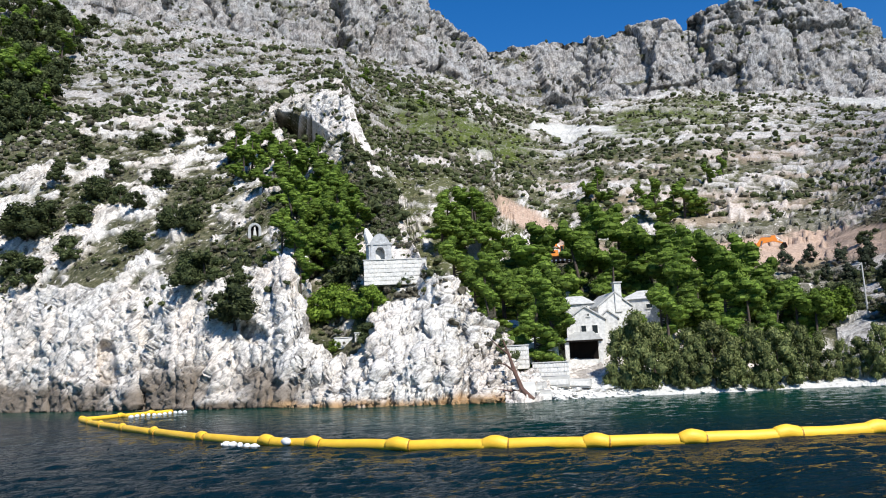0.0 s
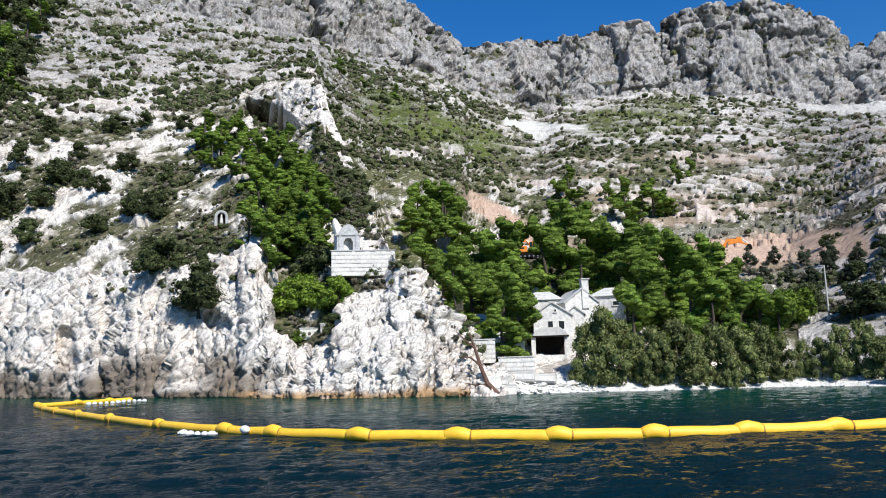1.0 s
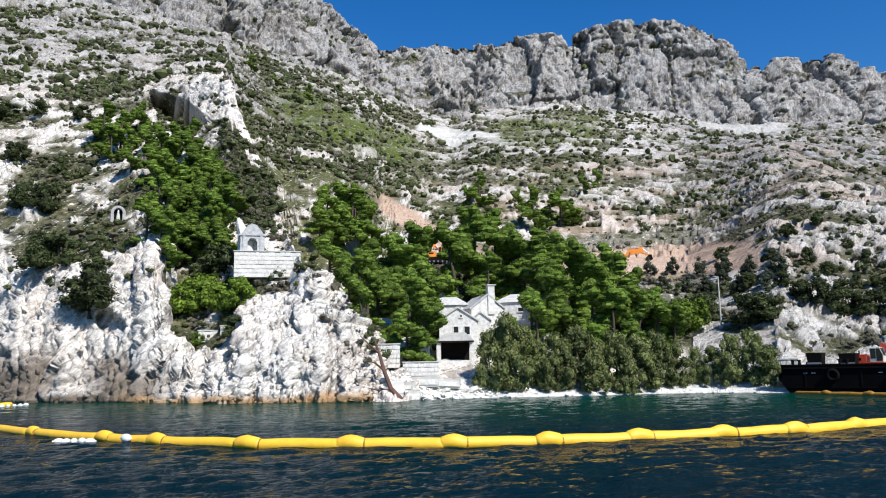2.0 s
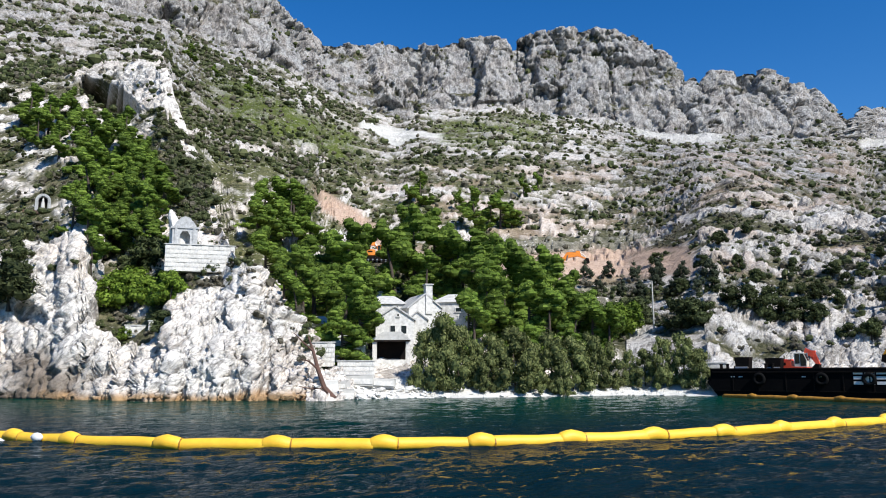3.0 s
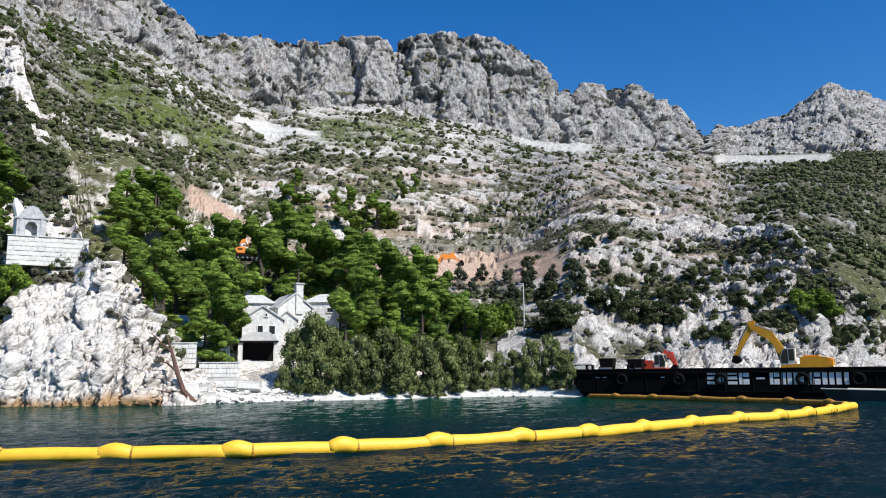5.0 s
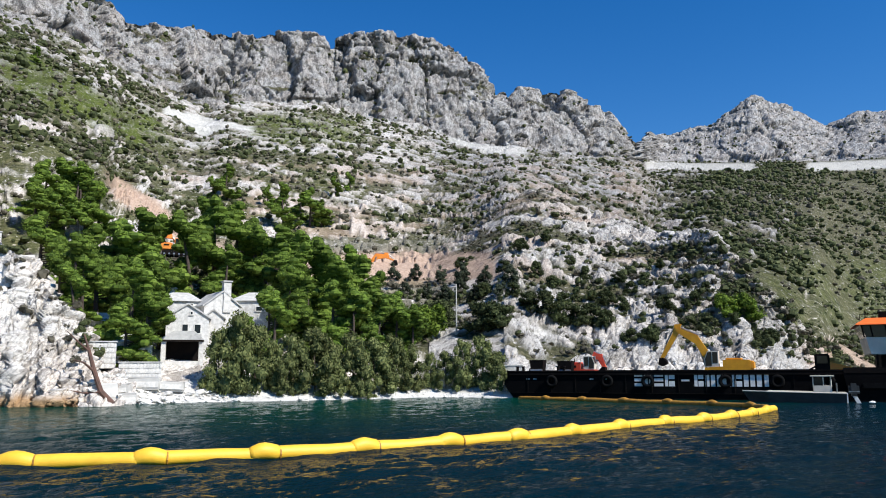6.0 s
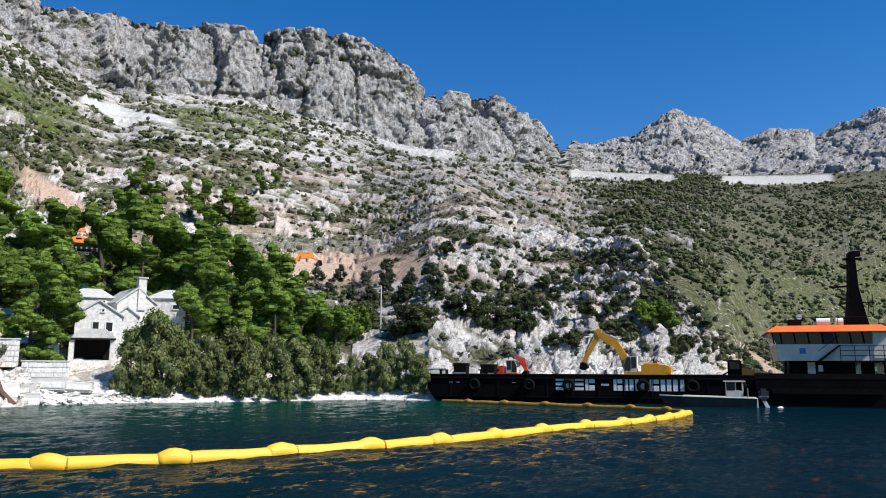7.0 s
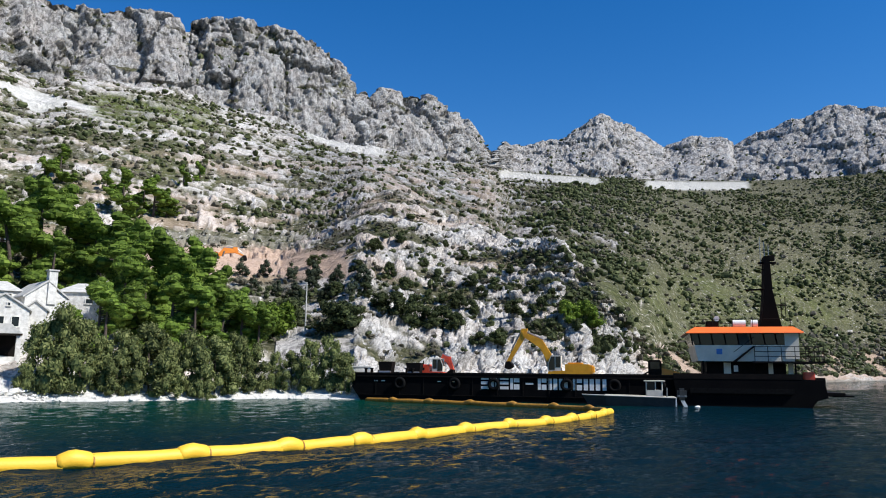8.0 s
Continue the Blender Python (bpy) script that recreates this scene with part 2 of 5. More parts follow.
M_OLIVE = foliage("olive_leaves", (0.025, 0.034, 0.018), (0.07, 0.085, 0.05), (0.10, 0.12, 0.08))


# ---- shape helpers ----
def part(name, bm, material, parent=None, label="", smooth=False):
    me = bpy.data.meshes.new(name)
    bm.to_mesh(me)
    bm.free()
    me.materials.append(material)
    if smooth:
        me.shade_smooth()
    ob = new(name, me)
    if parent is not None:
        ob.parent = parent
    if label:
        ob["label"] = label
    return ob


def part_mesh(name, verts, faces, material, parent=None, label="", smooth=False):
    me = bpy.data.meshes.new(name)
    me.from_pydata(verts, [], faces)
    me.materials.append(material)
    if smooth:
        me.shade_smooth()
    ob = new(name, me)
    if parent is not None:
        ob.parent = parent
    if label:
        ob["label"] = label
    return ob


def box(bm, x0, x1, y0, y1, z0, z1, m=None, bevel=0.0):
    r = bmesh.ops.create_cube(bm, size=1)
    vs = r["verts"]
    bmesh.ops.scale(bm, vec=(x1 - x0, y1 - y0, z1 - z0), verts=vs)
    bmesh.ops.translate(bm, vec=((x0 + x1) / 2, (y0 + y1) / 2, (z0 + z1) / 2), verts=vs)
    if m is not None:
        bmesh.ops.transform(bm, matrix=m, verts=vs)
    if bevel:
        es = list({e for v in vs for e in v.link_edges})
        bmesh.ops.bevel(bm, geom=es, offset=bevel, segments=2, affect="EDGES")


def boxes(*specs, bevel=0.0):
    bm = bmesh.new()
    for s in specs:
        box(bm, *s, bevel=bevel)
    return bm


def rod(bm, a, b, r0, r1=None, n=8):
    a, b = Vector(a), Vector(b)
    d = b - a
    m = Matrix.Translation((a + b) / 2) @ d.to_track_quat("Z", "Y").to_matrix().to_4x4()
    bmesh.ops.create_cone(bm, cap_ends=True, segments=n, radius1=r0, radius2=r0 if r1 is None else r1, depth=d.length, matrix=m)


def rods(*specs, n=8):
    bm = bmesh.new()
    for s in specs:
        rod(bm, *s, n=n)
    return bm


def prism(bm, pts, y0, y1):
    """A closed outline in x and z, thick from y0 to y1."""
    a = [bm.verts.new((x, y0, z)) for x, z in pts]
    b = [bm.verts.new((x, y1, z)) for x, z in pts]
    bm.faces.new(a)
    bm.faces.new(b[::-1])
    for i in range(len(pts)):
        j = (i + 1) % len(pts)
        bm.faces.new((a[i], b[i], b[j], a[j]))
    bmesh.ops.recalc_face_normals(bm, faces=bm.faces)


def prisms(*specs):
    bm = bmesh.new()
    for s in specs:
        prism(bm, *s)
    return bm


def thing(name, m, label, category, group="", kind=""):
    ob = new(name)
    ob.matrix_world = m
    return tagged(ob, label, category, group, kind)


# ---- noise on arrays ----
def hash3(ix, iy, iz, seed):
    h = (ix.astype(np.int64) * 374761393 + iy.astype(np.int64) * 668265263 + iz.astype(np.int64) * 2147483647 + seed * 144665) & 0xFFFFFFFF
    h = ((h ^ (h >> 13)) * 1274126177) & 0xFFFFFFFF
    h = ((h ^ (h >> 16)) * 2246822519) & 0xFFFFFFFF
    return ((h ^ (h >> 15)) & 0xFFFFFF) / float(0x1000000)


def vnoise(p, seed=0):
    i = np.floor(p)
    f = p - i
    f = f * f * (3 - 2 * f)
    out = 0
    for dx in (0, 1):
        for dy in (0, 1):
            for dz in (0, 1):
                w = (f[:, 0] if dx else 1 - f[:, 0]) * (f[:, 1] if dy else 1 - f[:, 1]) * (f[:, 2] if dz else 1 - f[:, 2])
                out = out + w * hash3(i[:, 0] + dx, i[:, 1] + dy, i[:, 2] + dz, seed)
    return out


def fbm(p, octaves=4, seed=0, gain=0.5):
    out, amp, tot = 0, 1.0, 0.0
    for k in range(octaves):
        out = out + amp * vnoise(p * 2 ** k + 17.3 * k, seed + k)
        tot += amp
        amp *= gain
    return out / tot


def cells(p, seed=0):
    """Cells of broken rock: distance to the crack, a number for the cell, and the height of the tilted face that each cell carries."""
    i = np.floor(p)
    f1 = np.full(len(p), 9.0)
    f2 = np.full(len(p), 9.0)
    cid = np.zeros(len(p))
    face = np.zeros(len(p))
    for dx in (-1, 0, 1):
        for dy in (-1, 0, 1):
            for dz in (-1, 0, 1):
                c = i + (dx, dy, dz)
                h = [hash3(c[:, 0], c[:, 1], c[:, 2], seed + k) for k in range(3)]
                v = [p[:, k] - c[:, k] - h[k] for k in range(3)]
                d = np.sqrt(v[0] ** 2 + v[1] ** 2 + v[2] ** 2)
                near = d < f1
                f2 = np.where(near, f1, np.minimum(f2, d))
                cid = np.where(near, h[0], cid)
                g = np.mod(h[1] * 7.31, 1), np.mod(h[2] * 5.17, 1), np.mod(h[0] * 9.73, 1)
                face = np.where(near, sum((g[k] - 0.5) * v[k] for k in range(3)), face)
                f1 = np.where(near, d, f1)
    return f2 - f1, cid, face


def ridged(p, seed=0):
    """Sharp crests, as rain cuts them into limestone."""
    return (1 - np.abs(2 * vnoise(p, seed) - 1)) ** 1.6


def step01(x, a, b):
    t = np.clip((x - a) / (b - a), 0, 1)
    return t * t * (3 - 2 * t)


# ---- the land: slopes round the bay, as lines of height by bearing ----
CX, CY, EYE = 1.5, 1.5, 2.35      # bearings and ranges are taken from here


def curve(*pairs):
    a = [p[0] for p in pairs]
    v = [p[1] for p in pairs]
    return lambda x: np.interp(x, a, v)


SHORE = curve((-45, 190), (-14, 121), (-10, 104), (-4, 88), (1, 79), (5.6, 71), (10, 65.5), (14.2, 62.5), (18, 61), (20.2, 60), (24, 62), (28, 63.5), (33, 63.5),
              (38, 65.5), (44, 67.5), (49, 66), (52, 72), (56, 77), (62, 80), (67, 84), (70, 100), (73, 128), (77, 165), (80, 215), (84, 290), (92, 330), (120, 300))
FOOT_RUN = curve((-14, 13), (3, 11), (5, 8), (9, 7), (10.5, 11), (13.5, 12.5), (14.4, 9), (19.5, 5), (21, 5), (23, 4), (49, 3.5), (51, 6), (68, 7), (75, 10), (120, 10))
FOOT_TAN = curve((-45, .10), (-14, .118), (-6, .128), (0, .135), (2.6, .148), (3.9, .155), (4.9, .11), (5.5, .05), (7, .03), (9.3, .03), (10.4, .084), (12, .098), (13.6, .100), (14.4, .085), (16, .06), (17.8, .03),
                 (19.8, .005), (20.6, -.008), (23, -.017), (49, -.018), (51, -.005), (56, .03), (64, .035), (67.5, .012), (70, -.006), (120, -.002))
CREST_R = curve((-45, 260), (-10, 200), (4, 175), (9, 132), (12, 105), (14, 80), (14.5, 74), (17, 71), (20, 69), (20.6, 100), (24, 122), (34, 126), (43, 130), (47, 140), (50, 150),
                (55, 140), (60, 122), (63, 110), (66, 98), (69.4, 95), (71, 150), (76, 220), (84, 350), (120, 400))
CREST_TAN = curve((-45, .36), (-10, .345), (0, .355), (6, .375), (9.2, .38), (10, .335), (12.1, .25), (13.2, .185), (13.9, .16), (14.5, .14), (16.6, .118), (17.8, .08), (19.6, .042), (20.3, .05),
                  (22, .11), (27, .15), (34, .135), (43, .13), (46, .16), (49, .215), (50.7, .232), (52.4, .225), (55.7, .192), (60.3, .160), (62.9, .162), (63.7, .155), (64.6, .130), (65.6, .104),
                  (67.1, .074), (68.4, .050), (69.4, .014), (70.4, .02), (78, .03), (86, .03), (120, .03))
DIP = curve((-45, 0), (8.5, 0), (9.6, .05), (12, .06), (14, .07), (16, .05), (19, .02), (20.6, 0), (48, 0), (51, .03), (56, .05), (62, .06), (66, .04), (69, .02), (69.8, 0), (120, 0))
BASE_R = curve((-45, 380), (0, 330), (15, 350), (25, 400), (36, 410), (47, 415), (58.2, 450), (59.4, 640), (72, 680), (85, 640), (120, 600))
BASE_TAN = curve((-45, .49), (-11, .472), (0, .461), (9, .445), (13.4, .417), (17.8, .398), (22.1, .357), (26.3, .331), (28, .345), (34.5, .35), (38.4, .333), (42.3, .32), (46.8, .296),
                 (51, .285), (58.8, .263), (64, .253), (72, .239), (80, .229), (86, .229), (120, .2))
TOP_TAN = curve((-45, .60), (-11, .575), (0, .57), (9.2, .561), (15.6, .511), (17.1, .475), (19.2, .451), (21.4, .431), (25.2, .438), (29.9, .434), (31, .443), (33.6, .449), (34.5, .444), (34.95, .415),
                (35.5, .438), (36.2, .446), (41, .45), (44.6, .43), (46.5, .411), (47.1, .397), (47.5, .363), (48.9, .356), (50, .373), (53.3, .361), (56.4, .329), (58.5, .292), (61, .292),
                (63.9, .306), (66.6, .335), (68.5, .317), (71.2, .285), (73.2, .296), (75.5, .289), (75.8, .275), (77.8, .293), (80.3, .304), (82.5, .316), (85.4, .304), (120, .25))


def land():
    az = np.concatenate([np.arange(-45, -16, 0.6), np.arange(-16, 8.5, AZ_STEP), np.arange(8.5, 20.8, 0.05), np.arange(20.8, 59.5, AZ_STEP), np.arange(59.5, 69, 0.055), np.arange(69, 88, AZ_STEP), np.arange(88, 121, 0.8)])
    wob = (fbm(np.stack([az * 1.7, az * 0, az * 0], 1), 4, 5) - 0.5)
    r0 = SHORE(az) + wob * 3 * step01(-az, -22, -18)
    r1 = r0 + FOOT_RUN(az)
    z1 = EYE + r1 * FOOT_TAN(az) + wob * 2.0 * (FOOT_TAN(az) > 0.02)
    r2 = np.maximum(CREST_R(az), r1 + 4)
    z2 = EYE + r2 * CREST_TAN(az)
    r3 = r2 + 28
    r4 = BASE_R(az)
    z4 = EYE + r4 * BASE_TAN(az)
    t3 = CREST_TAN(az) + (BASE_TAN(az) - CREST_TAN(az)) * 28 / (r4 - r2)
    w3 = step01(DIP(az), 0, 0.03)
    z3 = EYE + r3 * (t3 * (1 - w3) + (CREST_TAN(az) - DIP(az)) * w3)
    r5 = r4 + 26 + 84 * step01(az, 58.6, 60.5)
    z5 = EYE + r5 * TOP_TAN(az) + wob * 4
    k = np.exp(-0.5 * (np.arange(-14, 15) / 4.0) ** 2)
    k /= k.sum()
    r2, z2, r3, z3, r4, z4, r5 = (np.convolve(np.pad(v, 14, mode="edge"), k, "valid") for v in (r2, z2, r3, z3, r4, z4, r5))
    knots = [(r0 - 14, 0 * az - 5), (r0, 0 * az - 0.25), (r1, z1), (r2, z2), (r3, z3), (r4, z4), (r5, z5), (r5 + 160, z5 - 40), (r5 + 700, 0 * az - 5)]
    counts = [8, ROWS[0], ROWS[1], 16, ROWS[2], ROWS[3], 8, 3]
    R, Z, SEG = [], [], []
    for k, c in enumerate(counts):
        s = np.linspace(0, 1, c, endpoint=False)
        (ra, za), (rb, zb) = knots[k], knots[k + 1]
        f = s
        if k == 1:
            f = s[:, None] ** np.where(FOOT_TAN(az) > 0.02, 1.35, 1.0)[None, :]
            R.append(ra + (rb - ra) * f)
        else:
            R.append(ra[None, :] + (rb - ra)[None, :] * f[:, None])
        Z.append(za[None, :] + (zb - za)[None, :] * s[:, None])
        SEG.append(np.full((c, len(az)), k) + s[:, None])
    R, Z, SEG = np.concatenate(R), np.concatenate(Z), np.concatenate(SEG)
    return az, R, Z, SEG


AZ_STEP, ROWS = 0.095, (80, 150, 110, 80)
AZ, LR, LZ, LSEG = land()
NR, NC = LR.shape
A2 = np.broadcast_to(AZ, LR.shape)


def land_points():
    ar = np.radians(A2)
    P = np.stack([CX + LR * np.sin(ar), CY + LR * np.cos(ar), LZ], 2)
    du = np.gradient(P, axis=1)
    dv = np.gradient(P, axis=0)
    nrm = np.cross(du, dv)
    nrm /= np.linalg.norm(nrm, axis=2, keepdims=True) + 1e-9
    p = P.reshape(-1, 3)
    nrm = nrm.reshape(-1, 3)
    a, r, z, seg = A2.ravel(), LR.ravel(), LZ.ravel(), LSEG.ravel()
    tan = (z - EYE) / r
    # how rocky each part of the slope is
    bias = np.full(len(p), 0.42)
    bias = np.where((seg >= 1) & (seg < 2), 1.5, bias)                                    # sea rocks
    left = step01(-a, -16, -8)
    bias = np.where((seg >= 2) & (seg < 3), 0.40 + 0.03 * left, bias)
    bias = np.where((seg >= 2) & (seg < 3) & (a > 13.7) & (a < 20.4), 0.85, bias)         # knob under the chapel
    bias = np.where((seg >= 2) & (seg < 3.2) & (a > 6.5) & (a < 14) & (tan > CREST_TAN(a) - 0.035 - 0.02 * (a < 9.5)), 0.58, bias)
    bias = np.where((seg >= 2) & (seg < 3.2) & (a > 47) & (a < 69.6), 0.46, bias)
    bias = np.where((seg >= 2) & (seg < 3.2) & (a > 56) & (a < 69.6) & (tan > CREST_TAN(a) - 0.045), 0.47, bias)
    bias = np.where((seg >= 4) & (seg < 5), 0.40 + 0.05 * step01(a, 36, 42) * (1 - step01(a, 58, 64)) - 0.10 * step01(a, 58, 66) + 0.10 * step01(seg, 4.86, 4.97) * (a < 59) + 0.07 * step01(-a, -14, -4), bias)
    bias = np.where(seg >= 5, 1.2 - 0.45 * (a > 59), bias)
    ledge = step01(fbm(np.stack([r * np.radians(a), r * 0.3, z], 1) / np.array([22, 12, 4.5]), 4, 131), 0.53, 0.62)
    bias = np.where((seg >= 5) & (a < 59), bias - 0.72 * ledge, bias)
    bias = np.where(seg < 5, bias - 0.15 * step01(a, 67.5, 70.5) * (seg > 2), bias)
    across = np.stack([r * np.radians(a), r * 0.3, z], 1)       # slopes seen at a flat angle: patches run up and down them
    lie = ((seg >= 3.8) | ((a > 43) & (seg >= 2)))[:, None]
    patch = np.where(lie[:, 0], fbm(across / np.array([15, 9, 7]), 4, 11), fbm(p / np.array([12, 12, 9]), 4, 11))
    patch2 = np.where(lie[:, 0], fbm(across / np.array([2.6, 1.8, 1.4]), 3, 21), fbm(p / np.array([3.2, 3.2, 2.2]), 3, 21))
    mixw = np.where(lie[:, 0], 0.45, 0.6)
    rock = step01(mixw * patch + (1 - mixw) * patch2 + bias, 0.91, 1.0)
    # relief: blocks and cracks, small near the water, large on the high cliffs
    farw = step01(r, 170, 330)
    warp = (np.stack([fbm(p / 5, 3, 31), fbm(p / 5, 3, 32), fbm(p / 5, 3, 33)], 1) - 0.5) * 4
    bed = np.stack([p[:, 0] * 0.72 + p[:, 2] * 0.69, p[:, 1], p[:, 2] * 0.72 - p[:, 0] * 0.69], 1)   # beds lean up to the right
    c1, n1, t1 = cells((bed + warp) / np.array([4.6, 2.8, 2.4]), 41)
    c2, n2, t2 = cells((bed + warp * 0.6) / np.array([1.7, 1.1, 0.95]), 51)
    c6, n6, t6 = cells((bed + warp * 0.4) / np.array([0.66, 0.45, 0.42]), 57)
    crag = fbm(p / np.array([9, 9, 7]), 3, 66) - 0.5
    lean = bed + warp
    near = (2.6 * crag + 1.2 * ridged(lean / np.array([6, 3.4, 3.0]), 43) + 0.5 * ridged(lean / np.array([2.2, 1.3, 1.2]), 44) + 0.22 * ridged(lean / np.array([0.8, 0.5, 0.45]), 45)
            + 1.9 * t1 + 1.1 * (n1 - 0.5) - 0.9 * (1 - np.clip(c1 * 11, 0, 1)) + 0.9 * t2 + 0.6 * (n2 - 0.5) - 0.45 * (1 - np.clip(c2 * 8, 0, 1))
            + 0.4 * t6 + 0.26 * (n6 - 0.5) - 0.16 * (1 - np.clip(c6 * 7, 0, 1)) - 0.8)
    c3, n3, t3 = cells((p + warp * 2) / np.array([24, 24, 90]), 71)
    c4, n4, t4 = cells((p + warp * 1.2) / np.array([8, 8, 24]), 81)
    c5, n5, t5 = cells((p + warp * 1.5) / np.array([2.4, 2.4, 8]), 85)
    tall = p + warp * np.array([1.6, 1.6, 0.3])
    high = (7 * (n3 - 0.5) + 9 * t3 - 5.0 * (1 - np.clip(c3 * 14, 0, 1)) + 4.0 * ridged(tall / np.array([24, 24, 150]), 92) + 1.9 * ridged(tall / np.array([8, 8, 60]), 93) + 0.8 * ridged(tall / np.array([3.2, 3.2, 18]), 94)
            + 1.3 * ridged(tall / np.array([70, 70, 9]), 95) + 1.0 * (n4 - 0.5) + 1.8 * t4 - 2.0 * (1 - np.clip(c4 * 12, 0, 1)) + 0.7 * (n5 - 0.5) + 0.9 * t5 - 0.8 * (1 - np.clip(c5 * 8, 0, 1)) - 3.2)
    layer = 1.6 * ridged(tall / np.array([30, 30, 5]), 96) + 0.8 * ridged(tall / np.array([8, 8, 1.8]), 97) - 0.9
    layer = layer + step01(-a, -13, -9) * (2.4 * ridged(tall / np.array([9, 9, 6]), 98) + 2.4 * t4 + 1.0 * (n5 - 0.5) + 1.6 * t5 - 0.9 * (1 - np.clip(c5 * 8, 0, 1)) - 1.2)
    soft = 0.5 * (fbm(p / 6, 4, 101) - 0.5)
    on_cliff = step01(seg, 4.9, 5.05)
    rel = rock * (near * (1 - farw) * np.where(a > 20.4, 0.5, 0.54) + (high * on_cliff + (1 - on_cliff) * layer) * farw) + soft * (1 + 3 * farw) + 0.35 * rock
    fade = step01(seg, 0.6, 1.1) * (1 - step01(seg, 6.0, 6.9))
    beach = (seg < 2.02) & (a > 23) & (a < 50)
    rel = np.where(beach, 0.12 * (fbm(p / 0.7, 3, 7) - 0.5), rel)
    rel = np.where((seg >= 2) & (seg < 3) & (a > 21) & (a < 48.5), rel * (0.45 - 0.27 * step01(a, 31, 34)), rel)
    rel = rel * (1 - 0.85 * step01(a, 9.0, 9.6) * (1 - step01(a, 14.6, 15)) * step01(tan, .088, .10) * (seg < 3.6))
    nrm[:, 2] = np.where(on_cliff > 0.5, nrm[:, 2] * 0.4, nrm[:, 2])
    q = p + nrm * (rel * fade)[:, None]
    # the cave under the arch of rock, and a smaller one above it
    for ca, ct, wa, wt, deep in ((5.6, .334, 2.1, .018, 24.0), (5.5, .432, 0.9, .012, 16.0), (1.6, .062, 1.1, .016, 2.2), (-8.0, .03, 0.7, .03, 2.0)):
        lean = ct - 0.006 * (a - ca)
        rim = 0.5 * (patch2 - 0.5) + 0.4 * (patch - 0.5)
        inside = 1 - step01(((a - ca) / wa) ** 2 + ((tan - lean) / wt) ** 2 + rim, 0.55, 0.95)
        away = np.stack([np.sin(np.radians(a)), np.cos(np.radians(a)), 0 * a], 1)
        q = q + away * (inside * deep * (0.55 + 0.9 * patch2) * ((seg >= 1) & (seg < 4)))[:, None]
    # cut terraces above the beach
    bench = step01(a, 33, 36) * (1 - step01(a, 43, 45.5)) * ((seg >= 2) & (seg < 4.3))
    stepz = np.floor(q[:, 2] / 2.3) * 2.3 + 2.3 * step01(np.mod(q[:, 2] / 2.3, 1), 0.72, 0.98)
    q[:, 2] = q[:, 2] + bench * (stepz - q[:, 2]) * 0.45
    # painted haze grows with range; cliffs and the right-hand spur get grey too
    att = dict(rock=rock, cliff_haze=np.clip(step01(r, 110, 260) * (0.5 + 0.32 * step01(-a, -20, -13)) + on_cliff * 0.6 + 0.45 * step01(a, 40, 46) * (1 - step01(a, 68, 69)) * (seg > 1.5), 0, 1))
    att["rock"] = att["rock"] * (1 - 0.8 * bench * (tan < 0.17) * (tan > 0.07))
    att["tide"] = (1 - step01(q[:, 2] + 1.6 * (patch2 - 0.5), 0.15, 0.7)) * (1.0 - 0.85 * step01(a, 1.5, 4)) * (a < 19.5) * (seg < 2) + 0.7 * (a > 50) * (1 - step01(q[:, 2] + 1.6 * (patch2 - 0.5), 0.15, 0.7)) * (seg < 2)
    att["ochre"] = (1 - step01(q[:, 2] + 1.2 * (patch2 - 0.5), 0.25, 1.0)) * step01(a, 1.5, 4) * (a < 19.8) * (seg < 2)
    att["tide"] = np.maximum(att["tide"], 0.92 * (1 - step01(q[:, 2] + 13 * (patch - 0.5), 2.4, 5.4)) * (1 - step01(a, 3, 7)) * (seg < 2))
    lush = step01(a, 11, 14) * (1 - step01(a, 22, 25)) * (1 - step01(np.abs(tan - (0.352 - 0.0065 * (a - 13.4))), .012, .034))
    lush = lush + 0.6 * step01(a, 28.5, 30) * (1 - step01(a, 36, 39)) * (1 - step01(np.abs(tan - 0.312), .010, .026))
    lush = lush + 0.32 * step01(a, 64, 68) * (1 - step01(a, 80, 86)) * (1 - step01(np.abs(tan - 0.085), .02, .055))
    att["grass"] = np.clip(lush * (0.55 + 0.9 * step01(fbm(across / 9, 3, 111), 0.4, 0.6)) + 0.25 * step01(fbm(p / 30, 3, 113), 0.5, 0.62) * (a < 58), 0, 1) * ((seg > 3.3) | (a > 60))
    att["rock"] = att["rock"] * (1 - 0.75 * np.clip(lush, 0, 1))
    cut = step01(a, 31, 34) * (1 - step01(a, 47, 48.5)) * step01(tan, .112, .119) * (1 - step01(tan, .145, .153))
    cut2 = step01(a, 19.5, 21) * (1 - step01(a, 27, 31)) * step01(-(tan - (0.232 - 0.011 * (a - 19.5))) ** 2, -.00035, -.0001)
    bare = 0.4 * step01(a, 22, 26) * (1 - step01(a, 57, 61)) * step01(tan, .10, .12) * (1 - step01(tan, .25, .28)) * step01(fbm(across / np.array([17, 12, 4]), 5, 141, 0.62) + 0.25 * (patch2 - 0.5), 0.52, 0.60)
    bank = 0.75 * step01(a, 67, 70) * (1 - step01(tan, .018, .036)) * step01(0.5 * patch + 0.5 * patch2, 0.42, 0.56) * (seg > 1.3)
    att["earth"] = np.clip(bank + ((cut + cut2) * step01(patch2 + 0.25 * patch, 0.27, 0.45) + bare) * (seg > 2) * (seg < 5), 0, 1)
    bt = BASE_TAN(a)
    road = step01(a, 44, 44.6) * (1 - step01(a, 50, 50.6)) + step01(a, 58.8, 59.2) * (1 - step01(a, 66.2, 66.8)) + step01(a, 69.5, 70) * (1 - step01(a, 76.5, 77))
